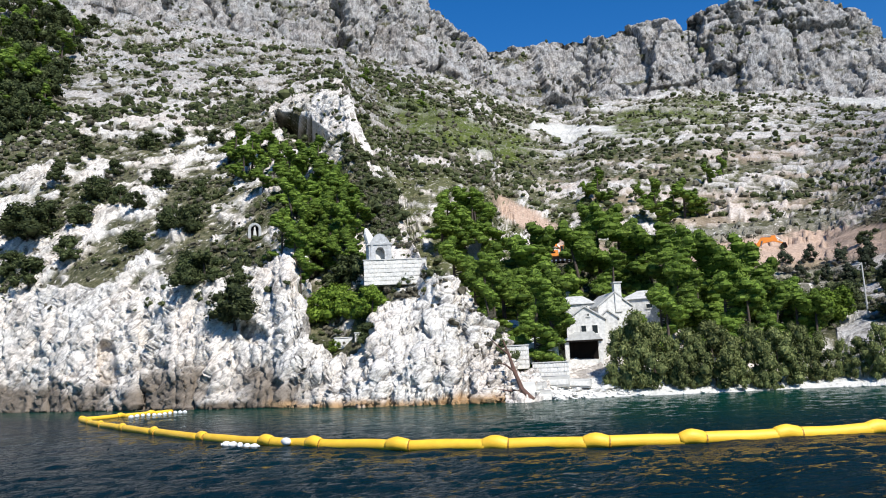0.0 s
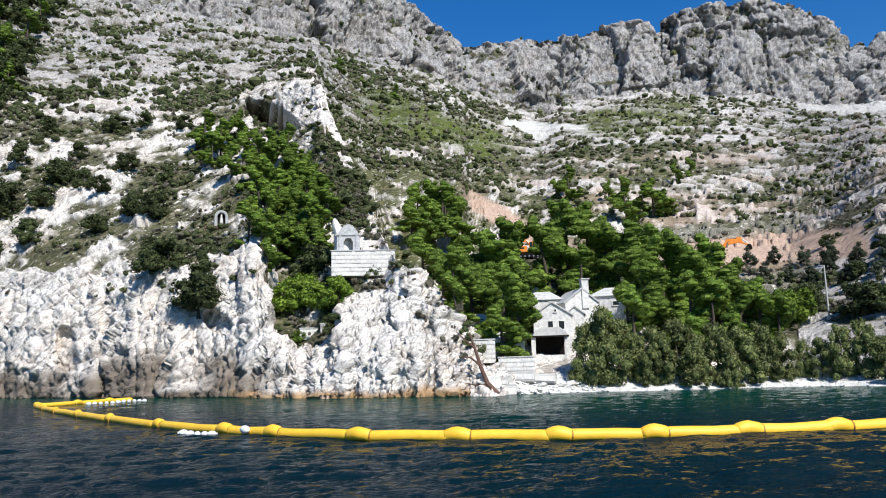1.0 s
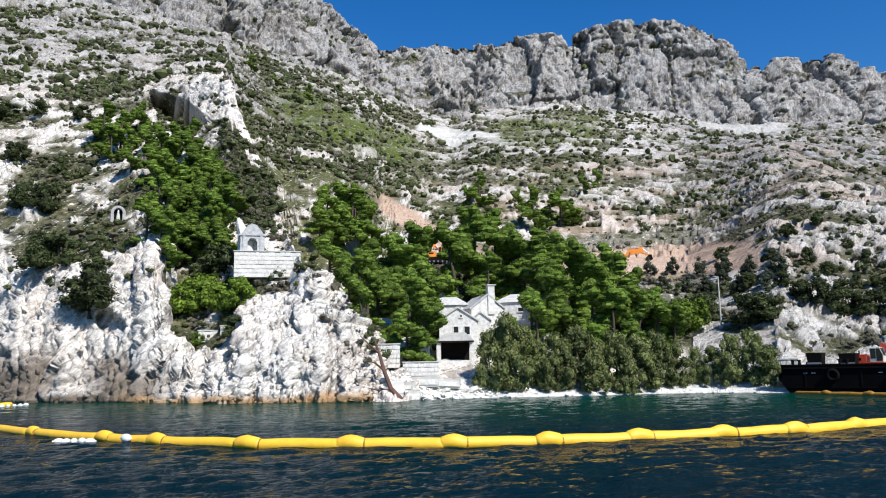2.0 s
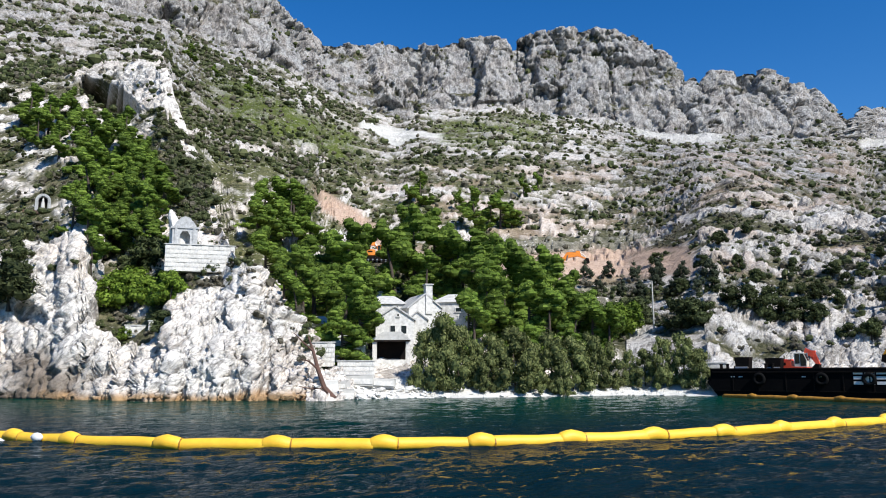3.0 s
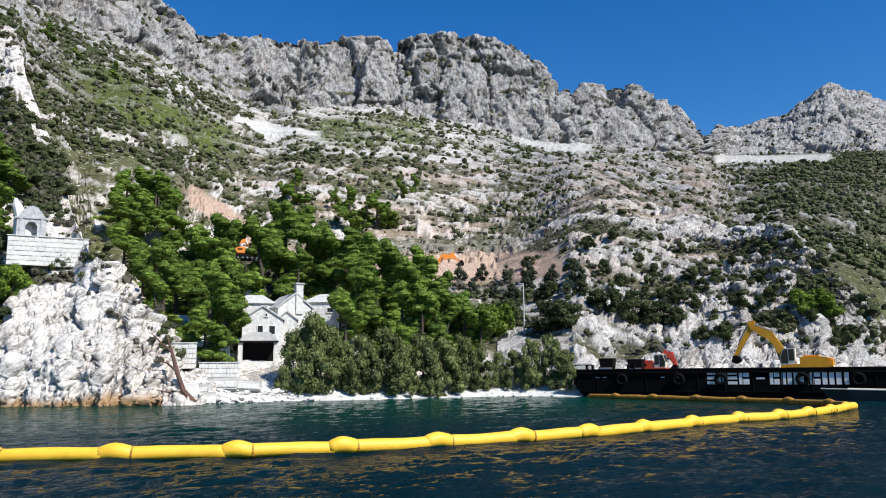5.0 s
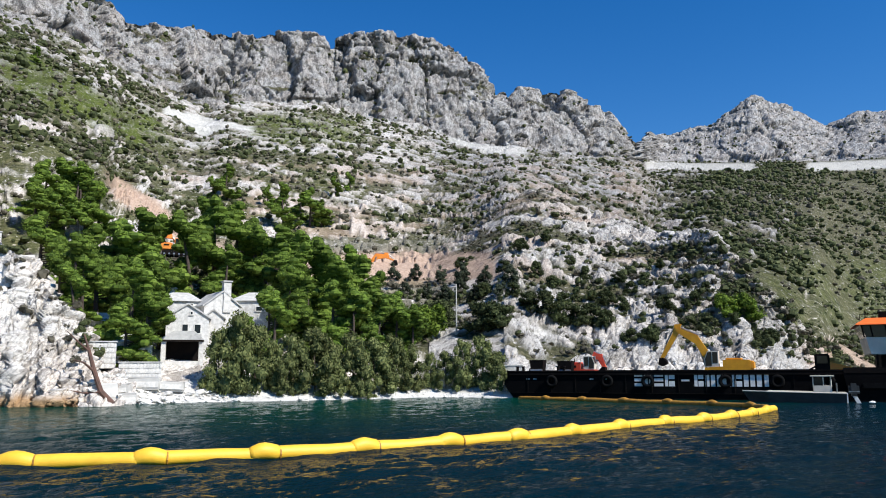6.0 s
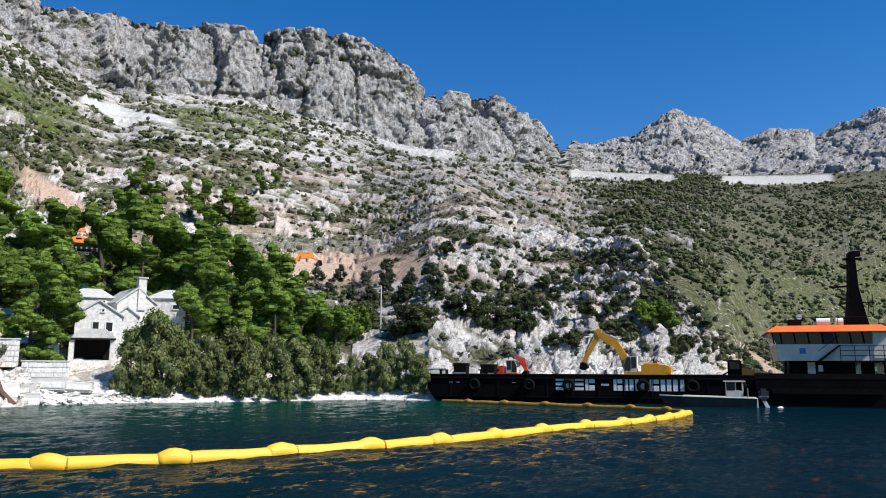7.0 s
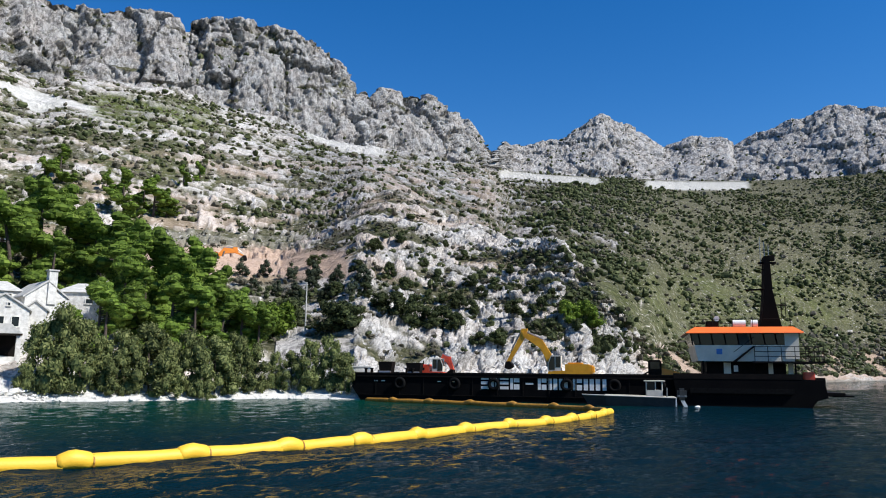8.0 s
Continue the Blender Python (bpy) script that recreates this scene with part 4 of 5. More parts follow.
def work_ship():
    s = thing("work_ship", on_barge(0, 0, 0), "black work ship with cream wheelhouse, orange roof and black mast", "ship")
    part("hull", prisms(([(24.2, 1.95), (24.6, -0.4), (33.2, -0.4), (33.9, 0.5), (34.6, 0.7), (34.4, 1.95)], -0.6, 7.5)), M_BLACK, s)
    for y in (-0.62, 7.4):
        part("bulwark", boxes((24.2, 33.0, y, y + 0.1, 1.95, 2.35), bevel=0.02), M_BLACK2, s)
    part("stern_platform", boxes((33.9, 35.9, 0.2, 6.5, 0.85, 1.05), (35.2, 36.6, 0.8, 6.0, 0.75, 0.88), bevel=0.03), M_BLACK2, s, "low dark stern platform")
    part("stern_crate", boxes((33.4, 34.7, 0.4, 2.2, 1.06, 2.1), bevel=0.04), M_BLACK2, s, "dark crate on the stern")
    low = part("lower_deckhouse", boxes((26.7, 32.2, 0.9, 6.3, 1.95, 3.25), bevel=0.03), M_BLACK2, s, "dark recessed lower deckhouse")
    for x, w in ((27.9, 0.5), (31.0, 0.32), (32.35, 0.35)):
        part("door_panel", boxes((x, x + w, 0.86, 0.9, 2.05, 3.15)), M_CREAM, low, "pale door panel")
    part("porthole", boxes((28.6, 28.9, 0.86, 0.9, 2.5, 2.95), bevel=0.01), M_LETTER, low)
    for x in (26.4, 29.9, 32.7):
        part("deck_post", rods(((x, 0.1, 1.95), (x, 0.1, 3.25), 0.07)), M_BLACK2, s)
    wh = part("wheelhouse_wall", prisms(([(26.05, 3.25), (32.7, 3.25), (32.5, 4.42), (25.8, 4.42)], 0.0, 6.8)), M_CREAM, s, "cream painted wheelhouse side")
    part("sign", boxes((27.35, 27.75, -0.03, 0.0, 3.75, 4.15)), M_BLUE, wh, "small blue sign")
    part("window_band", prisms(([(25.85, 4.42), (32.3, 4.42), (32.1, 5.28), (25.5, 5.28)], 0.06, 6.7)), M_GLASS, s, "dark slanting wheelhouse windows")
    for x in (25.66, 26.2, 27.1, 28.0, 28.9, 29.8, 30.7, 31.5):
        part("window_post", prisms(([(x, 4.42), (x + 0.10, 4.42), (x - 0.02, 5.28), (x - 0.12, 5.28)], 0.02, 0.06)), M_BLACK2, s)
    part("window_blind", prisms(([(28.95, 4.45), (29.7, 4.45), (29.6, 5.25), (28.85, 5.25)], 0.045, 0.058)), M_GREY, s, "pale closed window")
    part("aft_wall", boxes((32.05, 33.0, -0.05, 6.5, 3.4, 5.28), bevel=0.02), M_CREAM, s, "bright cream aft wall of the wheelhouse")
    V = [(25.2, -0.55, 5.28), (33.3, -0.55, 5.28), (33.3, 7.2, 5.28), (25.2, 7.2, 5.28), (25.25, -0.5, 5.36), (33.25, -0.5, 5.36), (33.25, 7.15, 5.36), (25.25, 7.15, 5.36),
         (25.9, 0.1, 5.76), (32.7, 0.1, 5.76), (32.7, 6.6, 5.76), (25.9, 6.6, 5.76)]
    part_mesh("roof", V, [(3, 2, 1, 0), (8, 9, 10, 11)] + [(i + k, (i + 1) % 4 + k, (i + 1) % 4 + k + 4, i + k + 4) for k in (0, 4) for i in range(4)], M_ORANGE, s, "bright orange roof with sloping edges")
    part("side_deck", boxes((29.8, 34.6, -0.6, 0.0, 3.12, 3.25), (32.7, 34.6, 0.0, 6.6, 3.12, 3.25)), M_BLACK2, s, "side and aft deck plate")
    for x in (29.9, 30.8, 31.7, 32.6, 33.5, 34.5):
        part("rail_post", rods(((x, -0.55, 3.25), (x, -0.55, 4.3), 0.025)), M_BLACK2, s)
    for z in (3.6, 3.95, 4.3):
        part("rail", rods(((29.9, -0.55, z), (34.5, -0.55, z), 0.022)), M_BLACK2, s)
        part("rail", rods(((34.5, -0.55, z), (34.5, 6.5, z), 0.022)), M_BLACK2, s)
    for y in (1, 2.5, 4, 5.5):
        part("rail_post", rods(((34.5, y, 3.25), (34.5, y, 4.3), 0.025)), M_BLACK2, s)
    st = part("stair", prisms(([(29.9, 4.35), (30.05, 4.35), (28.65, 3.2), (28.4, 3.2)], -0.35, -0.02)), M_BLACK2, s, "dark steep outside stair")
    part("stair_rail", rods(((29.95, -0.38, 5.0), (28.5, -0.38, 3.9), 0.02)), M_BLACK2, st)
    for x, y in ((25.9, 0.4), (27.2, 0.4), (28.6, 0.4), (30, 0.4), (32.6, 0.4), (25.9, 6), (29, 6), (32.6, 6)):
        part("roof_rail_post", rods(((x, y, 5.7), (x, y, 6.35), 0.02)), M_BLACK2, s)
    part("roof_rail", rods(((25.9, 0.4, 6.35), (32.6, 0.4, 6.35), 0.02), ((25.9, 6, 6.35), (32.6, 6, 6.35), 0.02)), M_BLACK2, s)
    # mast: a tapering black lattice-clad tower with yards
    mast = part("mast", prisms(([(30.75, 5.75), (32.4, 5.75), (32.2, 6.6), (31.85, 8.6), (31.75, 11.3), (31.4, 11.3), (31.25, 8.6), (31.0, 6.6)], 2.4, 3.8)), M_BLACK, s, "tall black tapering mast")
    part("yard", rods(((30.0, 3.1, 8.75), (31.6, 3.1, 8.8), 0.07)), M_BLACK2, mast)
    part("yard", rods(((31.6, 3.1, 7.6), (32.9, 3.1, 7.55), 0.05), ((32.8, 3.1, 6.6), (32.8, 3.1, 8.2), 0.03), ((32.5, 3.1, 6.6), (32.5, 3.1, 8.0), 0.03)), M_BLACK2, mast)
    part("radar", boxes((31.0, 32.3, 2.9, 3.2, 10.75, 10.9), (31.7, 32.2, 2.8, 3.3, 11.0, 11.4), bevel=0.03), M_BLACK2, mast)
    for x, h in ((31.2, 12.9), (31.5, 12.5), (31.8, 12.2)):
        part("antenna", rods(((x, 3.1, 10.9), (x, 3.1, h), 0.03)), M_STEEL, mast)
    part("lamp_bracket", rods(((31.7, 3.1, 9.8), (32.3, 3.1, 10.1), 0.04), ((31.4, 3.1, 10.3), (30.8, 3.1, 10.5), 0.04)), M_BLACK2, mast)
    part("roof_box", boxes((26.8, 27.7, 1.0, 1.8, 5.75, 6.25), bevel=0.04), M_BLACK2, s)
    part("search_light", rods(((27.6, 1.6, 5.75), (27.6, 1.6, 6.3), 0.05), ((27.6, 1.3, 6.45), (27.6, 1.75, 6.45), 0.2), n=14), M_WHITE_FLOAT, s, "white searchlight")
    for x, w in ((28.7, 0.9), (30.0, 0.45)):
        part("life_raft", rods(((x, 1.2, 6.05), (x + w, 1.2, 6.05), 0.28), n=16), M_WHITE_FLOAT, s, "white life raft canister")
    part("side_fender", boxes((25.3, 32.4, -0.75, -0.6, 0.9, 1.3), bevel=0.05), M_RUBBER, s)
    part("deck_gear", boxes((33.2, 33.9, -0.2, 0.5, 1.95, 2.5), bevel=0.05), M_RED, s, "dull red deck gear")
    return s


work_ship()


def motor_boat():
    t = thing("motor_boat", on_barge(21.9, -2.2, 0), "small grey open workboat with a cabin and outboard beside the barge", "boat")
    V = [(-4.2, -0.15, 0.75), (-4.2, 0.15, 0.75), (-2.6, -0.9, 0.72), (-2.6, 0.9, 0.72), (2.3, -1.0, 0.62), (2.3, 1.0, 0.62),
         (-3.7, -0.05, -0.1), (-3.7, 0.05, -0.1), (-2.4, -0.6, -0.15), (-2.4, 0.6, -0.15), (2.2, -0.85, -0.15), (2.2, 0.85, -0.15)]
    F = [(0, 2, 8, 6), (2, 4, 10, 8), (1, 7, 9, 3), (3, 9, 11, 5), (0, 6, 7, 1), (4, 5, 11, 10), (0, 1, 3, 2), (2, 3, 5, 4), (6, 8, 9, 7), (8, 10, 11, 9)]
    hull = part_mesh("hull", V, F, M_GREY, t)
    part("gunwale", rods(((-4.2, -0.15, 0.77), (-2.6, -0.92, 0.75), 0.045), ((-2.6, -0.92, 0.75), (2.3, -1.02, 0.65), 0.045), ((-2.6, 0.92, 0.75), (2.3, 1.02, 0.65), 0.045)), M_CREAM, hull)
    part("transom", boxes((2.28, 2.36, -0.98, 0.98, 0.0, 0.66)), M_WHITE_FLOAT, hull, "white transom")
    cab = part("cabin", boxes((0.3, 0.36, -0.55, 0.55, 0.65, 1.75), (0.3, 1.45, -0.55, -0.5, 0.65, 1.15), (0.3, 1.45, 0.5, 0.55, 0.65, 1.15), bevel=0.01), M_CREAM, t, "small cream cabin")
    part("cabin_roof", boxes((0.15, 1.65, -0.65, 0.65, 1.75, 1.83), bevel=0.03), M_CREAM, cab)
    for x, y in ((0.95, -0.52), (1.42, -0.52), (0.95, 0.52), (1.42, 0.52)):
        part("cabin_post", rods(((x, y, 1.1), (x, y, 1.76), 0.035)), M_CREAM, cab)
    part("side_glass", boxes((0.38, 0.92, -0.53, -0.515, 1.16, 1.72)), M_GLASS, cab)
    ob = part("outboard", boxes((2.45, 3.1, -0.3, 0.3, 0.45, 1.3), bevel=0.16), M_GREY, t, "dark grey outboard motor")
    part("outboard_leg", prisms(([(2.62, 0.55), (2.88, 0.55), (3.28, -0.25), (3.05, -0.3)], -0.09, 0.09)), M_WHITE_FLOAT, ob, "pale outboard leg")
    part("cowling_band", boxes((2.44, 3.11, -0.31, 0.31, 0.72, 0.80), bevel=0.02), M_STEEL, ob)
    part("towing_rail", rods(((1.75, -0.6, 0.65), (1.75, -0.6, 1.3), 0.03), ((1.75, 0.6, 0.65), (1.75, 0.6, 1.3), 0.03), ((1.75, -0.6, 1.3), (1.75, 0.6, 1.3), 0.03)), M_STEEL, t)
    return t


motor_boat()
floats.append(float_ball(58.4, 19.9, 0.08, 0.09, 2.6, -30))


# ---- houses on the beach ----
def house(az, r, w, d, z0, ze, zr, label, gable=True, windows=(), turn=0.0, chimney=None, skew=0.0):
    """Stone house: its front faces the bay. Windows: x, z, width, height on the front."""
    h = thing("house", here(az, r, 0, turn), label, "house", "stone houses behind the beach")
    x0, x1 = -w / 2, w / 2
    if gable:
        part("wall", prisms(([(x0, z0), (x1, z0), (x1, ze), (skew, zr), (x0, ze)], 0, d)), M_PLASTER, h)
        for sx, ex in ((x0, -0.18), (x1, 0.18)):
            o = [(sx + ex, ze - 0.12), (skew, zr + 0.02), (skew, zr + 0.17), (sx + ex, ze + 0.03)]
            part("roof_slope", prisms((o, -0.15, d + 0.15)), M_ROOF, h)
    else:
        part("wall", boxes((x0, x1, 0, d, z0, ze)), M_PLASTER, h)
        bm = bmesh.new()
        vs = [bm.verts.new(c) for c in ((x0 - .2, -.2, ze), (x1 + .2, -.2, ze), (x1 + .2, d + .2, ze), (x0 - .2, d + .2, ze), (x0 + w * .3, d * .45, zr), (x1 - w * .3, d * .45, zr))]
        for f in ((0, 1, 5, 4), (1, 2, 5), (2, 3, 4, 5), (3, 0, 4), (3, 2, 1, 0)):
            bm.faces.new([vs[i] for i in f])
        part("roof", bm, M_ROOF, h)
    for wx, wz, ww, wh in windows:
        f = part("window", boxes((wx - ww / 2, wx + ww / 2, -0.012, 0.0, wz, wz + wh)), M_GLASS, h, "dark window")
        part("window_frame", boxes((wx - ww / 2 - .08, wx - ww / 2, -.06, 0, wz - .06, wz + wh + .06), (wx + ww / 2, wx + ww / 2 + .08, -.06, 0, wz - .06, wz + wh + .06), (wx - ww / 2, wx + ww / 2, -.06, 0, wz + wh, wz + wh + .08)), M_STONE, f)
        part("window_sill", boxes((wx - ww / 2 - .12, wx + ww / 2 + .12, -.1, 0, wz - .09, wz)), M_STONE, f)
    if chimney:
        cx, cy, cz = chimney
        c = part("chimney", boxes((cx - .35, cx + .35, cy - .35, cy + .35, ze - .6, cz)), M_PLASTER, h, "tall white chimney")
        part("chimney_cap", boxes((cx - .45, cx + .45, cy - .45, cy + .45, cz, cz + .12)), M_ROOF, c)
    return h


front = house(26.1, 73, 3.6, 5, 2.2, 7.0, 8.15, "small white stone house with a gable and two dark windows", True, ((-0.2, 5.65, 0.45, 0.75), (0.85, 5.65, 0.5, 0.75), (0.3, 7.3, 0.16, 0.22)))


def porch():
    p = thing("porch", here(25.65, 71.2, 0), "roofed stone porch with an open dark front", "porch")
    part("porch_roof", prisms(([(-1.7, 5.0), (2.0, 5.0), (1.2, 5.75), (-0.5, 5.75)], -0.3, 1.75)), M_ROOF, p)
    part("pillar", boxes((-1.5, -1.1, 0, 0.4, 1.5, 5.0), bevel=0.02), M_PLASTER, p)
    part("pillar", boxes((1.6, 1.95, 0, 0.4, 1.5, 5.0), bevel=0.02), M_PLASTER, p)
    part("parapet", boxes((-1.1, 1.6, 0.05, 0.35, 1.5, 3.2), bevel=0.03), M_STONE, p, "rough stone parapet")
    # a black sheet stands in for the deep shade inside the porch
    part("doorway", boxes((-1.08, 1.58, 1.5, 1.7, 1.5, 4.9)), M_BLACK2, p, "black panel in place of the shade inside the porch")
    part("beam", boxes((-1.6, 2.0, -0.05, 0.15, 4.85, 5.0)), M_BARK, p)
    return p


porch()
house(25.5, 79.5, 3.9, 4, 3, 9.0, 10.0, "white stone house with a hipped slab roof behind", False, ((0.9, 8.0, 0.55, 0.75),))
house(28.35, 77, 3.4, 5, 3, 8.4, 9.7, "white stone house with a tall chimney", True, (), 18, (0.4, 0.2, 10.7))
house(30.5, 80, 4.6, 4, 4, 9.2, 10.2, "low white house half hidden behind pines", False, ((0.5, 8.2, 0.6, 0.4),), -10)
house(27.8, 76, 1.8, 3, 2.5, 7.2, 7.9, "small white lean-to beside the stone house", True)
house(20.4, 73, 3.2, 3, 3, 6.6, 7.4, "low white shed among the pines", False, ((0.3, 5.6, 0.5, 0.5),))
house(24.2, 90, 3.0, 4, 5, 11.2, 12.3, "white stone house end showing above the pines", False, ())
# its one window is a dark pane standing for a shaded opening
house(22.6, 69, 3.2, 3, 1.5, 4.7, 5.4, "low stone outbuilding with a flat slab roof", False, ((0.7, 3.2, 1.1, 0.9),))


def block_wall(name, az0, az1, r, z0, z1, label, cat, thick=0.6, rows=5, cols=16, seed=0):
    """A dry wall of separate stones."""
    rng = random.Random(seed)
    m = here((az0 + az1) / 2, r, 0)
    w = r * radians(az1 - az0)
    t = thing(name, m, label, cat)
    part("wall_core", boxes((-w / 2, w / 2, 0.0, thick, z0, z1 - 0.02)), M_STONE, t)
    base = None
    for i in range(rows):
        x = -w / 2
        hz = (z1 - z0) / rows
        while x < w / 2 - 0.05:
            bw = min(rng.uniform(0.6, 1.4) * w / cols, w / 2 - x)
            if base is None:
                bm = boxes((0, 1, -0.06, 0.1, 0, 1), bevel=0.04)
                base = part("stone_block", bm, M_STONE, t)
                o = base
            else:
                o = new("stone_block", base.data)
                o.parent = t
            o.matrix_local = Matrix.Translation((x + 0.006, rng.uniform(-0.03, 0.03), z0 + i * hz + 0.006)) @ Matrix.Diagonal((bw - 0.012, 1, hz - 0.012, 1))
            x += bw
    part("coping", boxes((-w / 2 - 0.08, w / 2 + 0.08, -0.12, thick + 0.05, z1, z1 + 0.12), bevel=0.03), M_ROOF, t)
    return t


block_wall("terrace_wall", 21.9, 24.6, 66.5, 0.6, 3.0, "pale stone terrace wall above the shore", "wall", 1.2, 6, 12, 3)
block_wall("retaining_wall", 43.0, 45.2, 70.4, 0.7, 2.3, "low pale stone retaining wall behind the beach", "wall", 0.6, 4, 12, 5)
block_wall("retaining_wall", 48.1, 49.7, 69.2, 0.6, 2.6, "pale stone retaining wall at the end of the beach", "wall", 0.6, 5, 8, 6)
block_wall("terrace_wall", 19.7, 21.7, 67, 2.6, 4.6, "grey concrete block wall by the rocks", "wall", 0.8, 5, 9, 4)


def slab(az, r, z, w, d, h, turn, seed):
    rng = random.Random(seed)
    bm = boxes((-w / 2, w / 2, -d / 2, d / 2, -h, 0), bevel=0.08)
    for v in bm.verts:
        v.co += Vector([rng.uniform(-.06, .06) for _ in range(3)])
    th = thing("concrete_slab", here(az, r, z, turn) @ pose(0, 0, 0, rng.uniform(-4, 4), rng.uniform(-4, 4), 0), "broken pale concrete slab on the shore", "slab", "slabs on the shore")
    part("body", bm, M_CONC, th)
    part("edge", boxes((-w / 2 + 0.1, w / 2 - 0.1, -d / 2 - 0.07, -d / 2 + 0.05, -h * 0.8, -h * 0.3), bevel=0.03), M_STONE, th)


for k, (a, r, z, w, d, h) in enumerate(((21.6, 64, 1.4, 2.6, 2.2, 0.7), (23.3, 65.3, 1.9, 3.0, 1.6, 0.9), (24.9, 65.8, 1.6, 2.8, 2.0, 0.8), (22.4, 62.9, 0.8, 1.6, 1.3, 0.9), (21.0, 62.5, 1.5, 1.8, 2.0, 1.3))):
    slab(a, r, z, w, d, h, 6 * k - 12, k)


def chapel():
    r = 78.0
    u = r * 0.0175
    z0, z1 = EYE + r * .122, EYE + r * .155
    block_wall("monument_terrace", 9.6, 14.4, r, z0, z1, "long pale stone terrace wall under the shrine", "wall", 3.0, 6, 14, 8)
    t = thing("shrine", here(10.9, r + 1.2, z1), "small white stone shrine with a dark arched niche", "shrine")
    w, h = 1.75 * u, r * .034
    part("wall", prisms(([(-w / 2, 0), (-w * .2, 0), (-w * .2, h * .45), (-w * .1, h * .6), (w * .1, h * .6), (w * .2, h * .45), (w * .2, 0), (w / 2, 0), (w / 2, h * .72), (w * .3, h), (-w * .3, h), (-w / 2, h * .72)], 0, 1.4)), M_WEATHERED, t)
    part("back_wall", boxes((-w * .22, w * .22, 1.0, 1.35, 0, h * .62)), M_WEATHERED, t, "shaded niche wall")
    part("cornice", boxes((-w * .56, w * .56, -.1, 1.5, h * .70, h * .76)), M_WEATHERED, t)
    part("dome", prisms(([(-w * .28, h), (w * .28, h), (w * .2, h * 1.12), (0, h * 1.18), (-w * .2, h * 1.12)], 0.2, 1.2)), M_WEATHERED, t)
    for x in (-w * .36, w * .36):
        part("pilaster", boxes((x - .12, x + .12, -.08, 0, 0, h * .7)), M_WEATHERED, t)
    sp = thing("rock_pinnacle", here(10.25, r + 2.6, z1 - 0.3), "pale leaning rock pinnacle behind the shrine", "rock")
    V, F = tube([(0.4, 0, 0), (0.2, 0, h * .5), (-0.15, 0, h), (-0.4, 0, h * 1.35), (-0.5, 0, h * 1.6)], [1.0, .8, .6, .42, .12], 9)
    part_mesh("rock", [v + Vector((noise.noise(v) * .25, noise.noise(v * 1.3) * .2, 0)) for v in V], F, M_STONE, sp)


chapel()
for ledge_az, ledge_tan in ((8.0, .047), (9.5, .052)):
    p = spot(ledge_az, ledge_tan)
    block_wall("low_wall", ledge_az - 0.75, ledge_az + 0.75, math.hypot(p.x - CX, p.y - CY) - 0.5, p.z - 0.7, p.z + 0.35, "low pale stone wall on a ledge of the sea rocks", "wall", 0.8, 3, 7, 11)


def grotto():
    p = spot(1.75, .186)
    r = math.hypot(p.x - CX, p.y - CY)
    t = thing("wayside_grotto", here(1.75, r - 0.6, p.z - 0.2), "small stone grotto with a dark arched niche among the rocks", "grotto")
    for k in range(9):
        a = math.pi * k / 8
        part("arch_stone", boxes((-.2, .2, -.15, .5, -.16, .16), bevel=0.05), M_WEATHERED, t).matrix_local = pose(math.cos(a) * 0.65, 0, 1.1 + math.sin(a) * 0.7, 0, math.degrees(-a) + 90, 0)
    for x in (-.65, .65):
        part("jamb", boxes((x - .18, x + .18, -.15, .5, -.4, 1.1), bevel=.05), M_WEATHERED, t)
    # black backing paints in the shade of the recess
    part("niche", boxes((-.5, .5, .35, .5, -.3, 1.6)), M_BLACK2, t, "black back panel, the shade of the niche put into its colour")
    part("bench", boxes((-2.0, -.2, -.5, -.1, -.5, -.1), bevel=.05), M_DEAD, t, "reddish ledge")
    st = thing("statue", here(1.75, r - 0.55, p.z - 0.1), "small plain pale statue inside the grotto", "statue")
    part_mesh("statue", *tube([(0, 0, 0), (0, 0, .3), (0, 0, .8), (0, 0, 1.05), (0, 0, 1.2), (0, 0, 1.35)], [.26, .22, .18, .10, .12, .05], 10), M_CONC, st, "", True)


grotto()
excavator(here(38.1, 134, EYE + 134 * .131) @ pose(0, 0, -2.1, 0, 0, 0), M_AMBER, "orange excavator on the cut terrace above the trees", ((0.6, 1.6), (3.4, 3.3), (4.6, 2.6), (4.7, 1.9)), 1.2, "machines on the hillside", M_AMBER)
excavator(here(24.8, 120, EYE + 120 * .138), M_AMBER, "orange excavator half hidden behind the pines", ((0.6, 1.6), (-2.0, 3.4), (-2.8, 1.6), (-2.9, 0.9)), 0.9, "machines on the hillside", M_AMBER)


def lamp_pole():
    p = floor_at(45.0, 86)
    z0 = p.z
    t = thing("light_pole", here(45.0, 86, p.z), "thin pale metal pole on the terraces", "pole")
    h = EYE + 86 * .108 - z0
    part("pole", rods(((0, 0, -0.5), (0, 0, h), 0.09, 0.06)), M_CONC, t)
    part("arm", rods(((0, 0, h - .05), (-.5, 0, h), .04)), M_CONC, t)
    part("base", boxes((-.2, .2, -.2, .2, -.5, .15), bevel=.03), M_CONC, t)


lamp_pole()


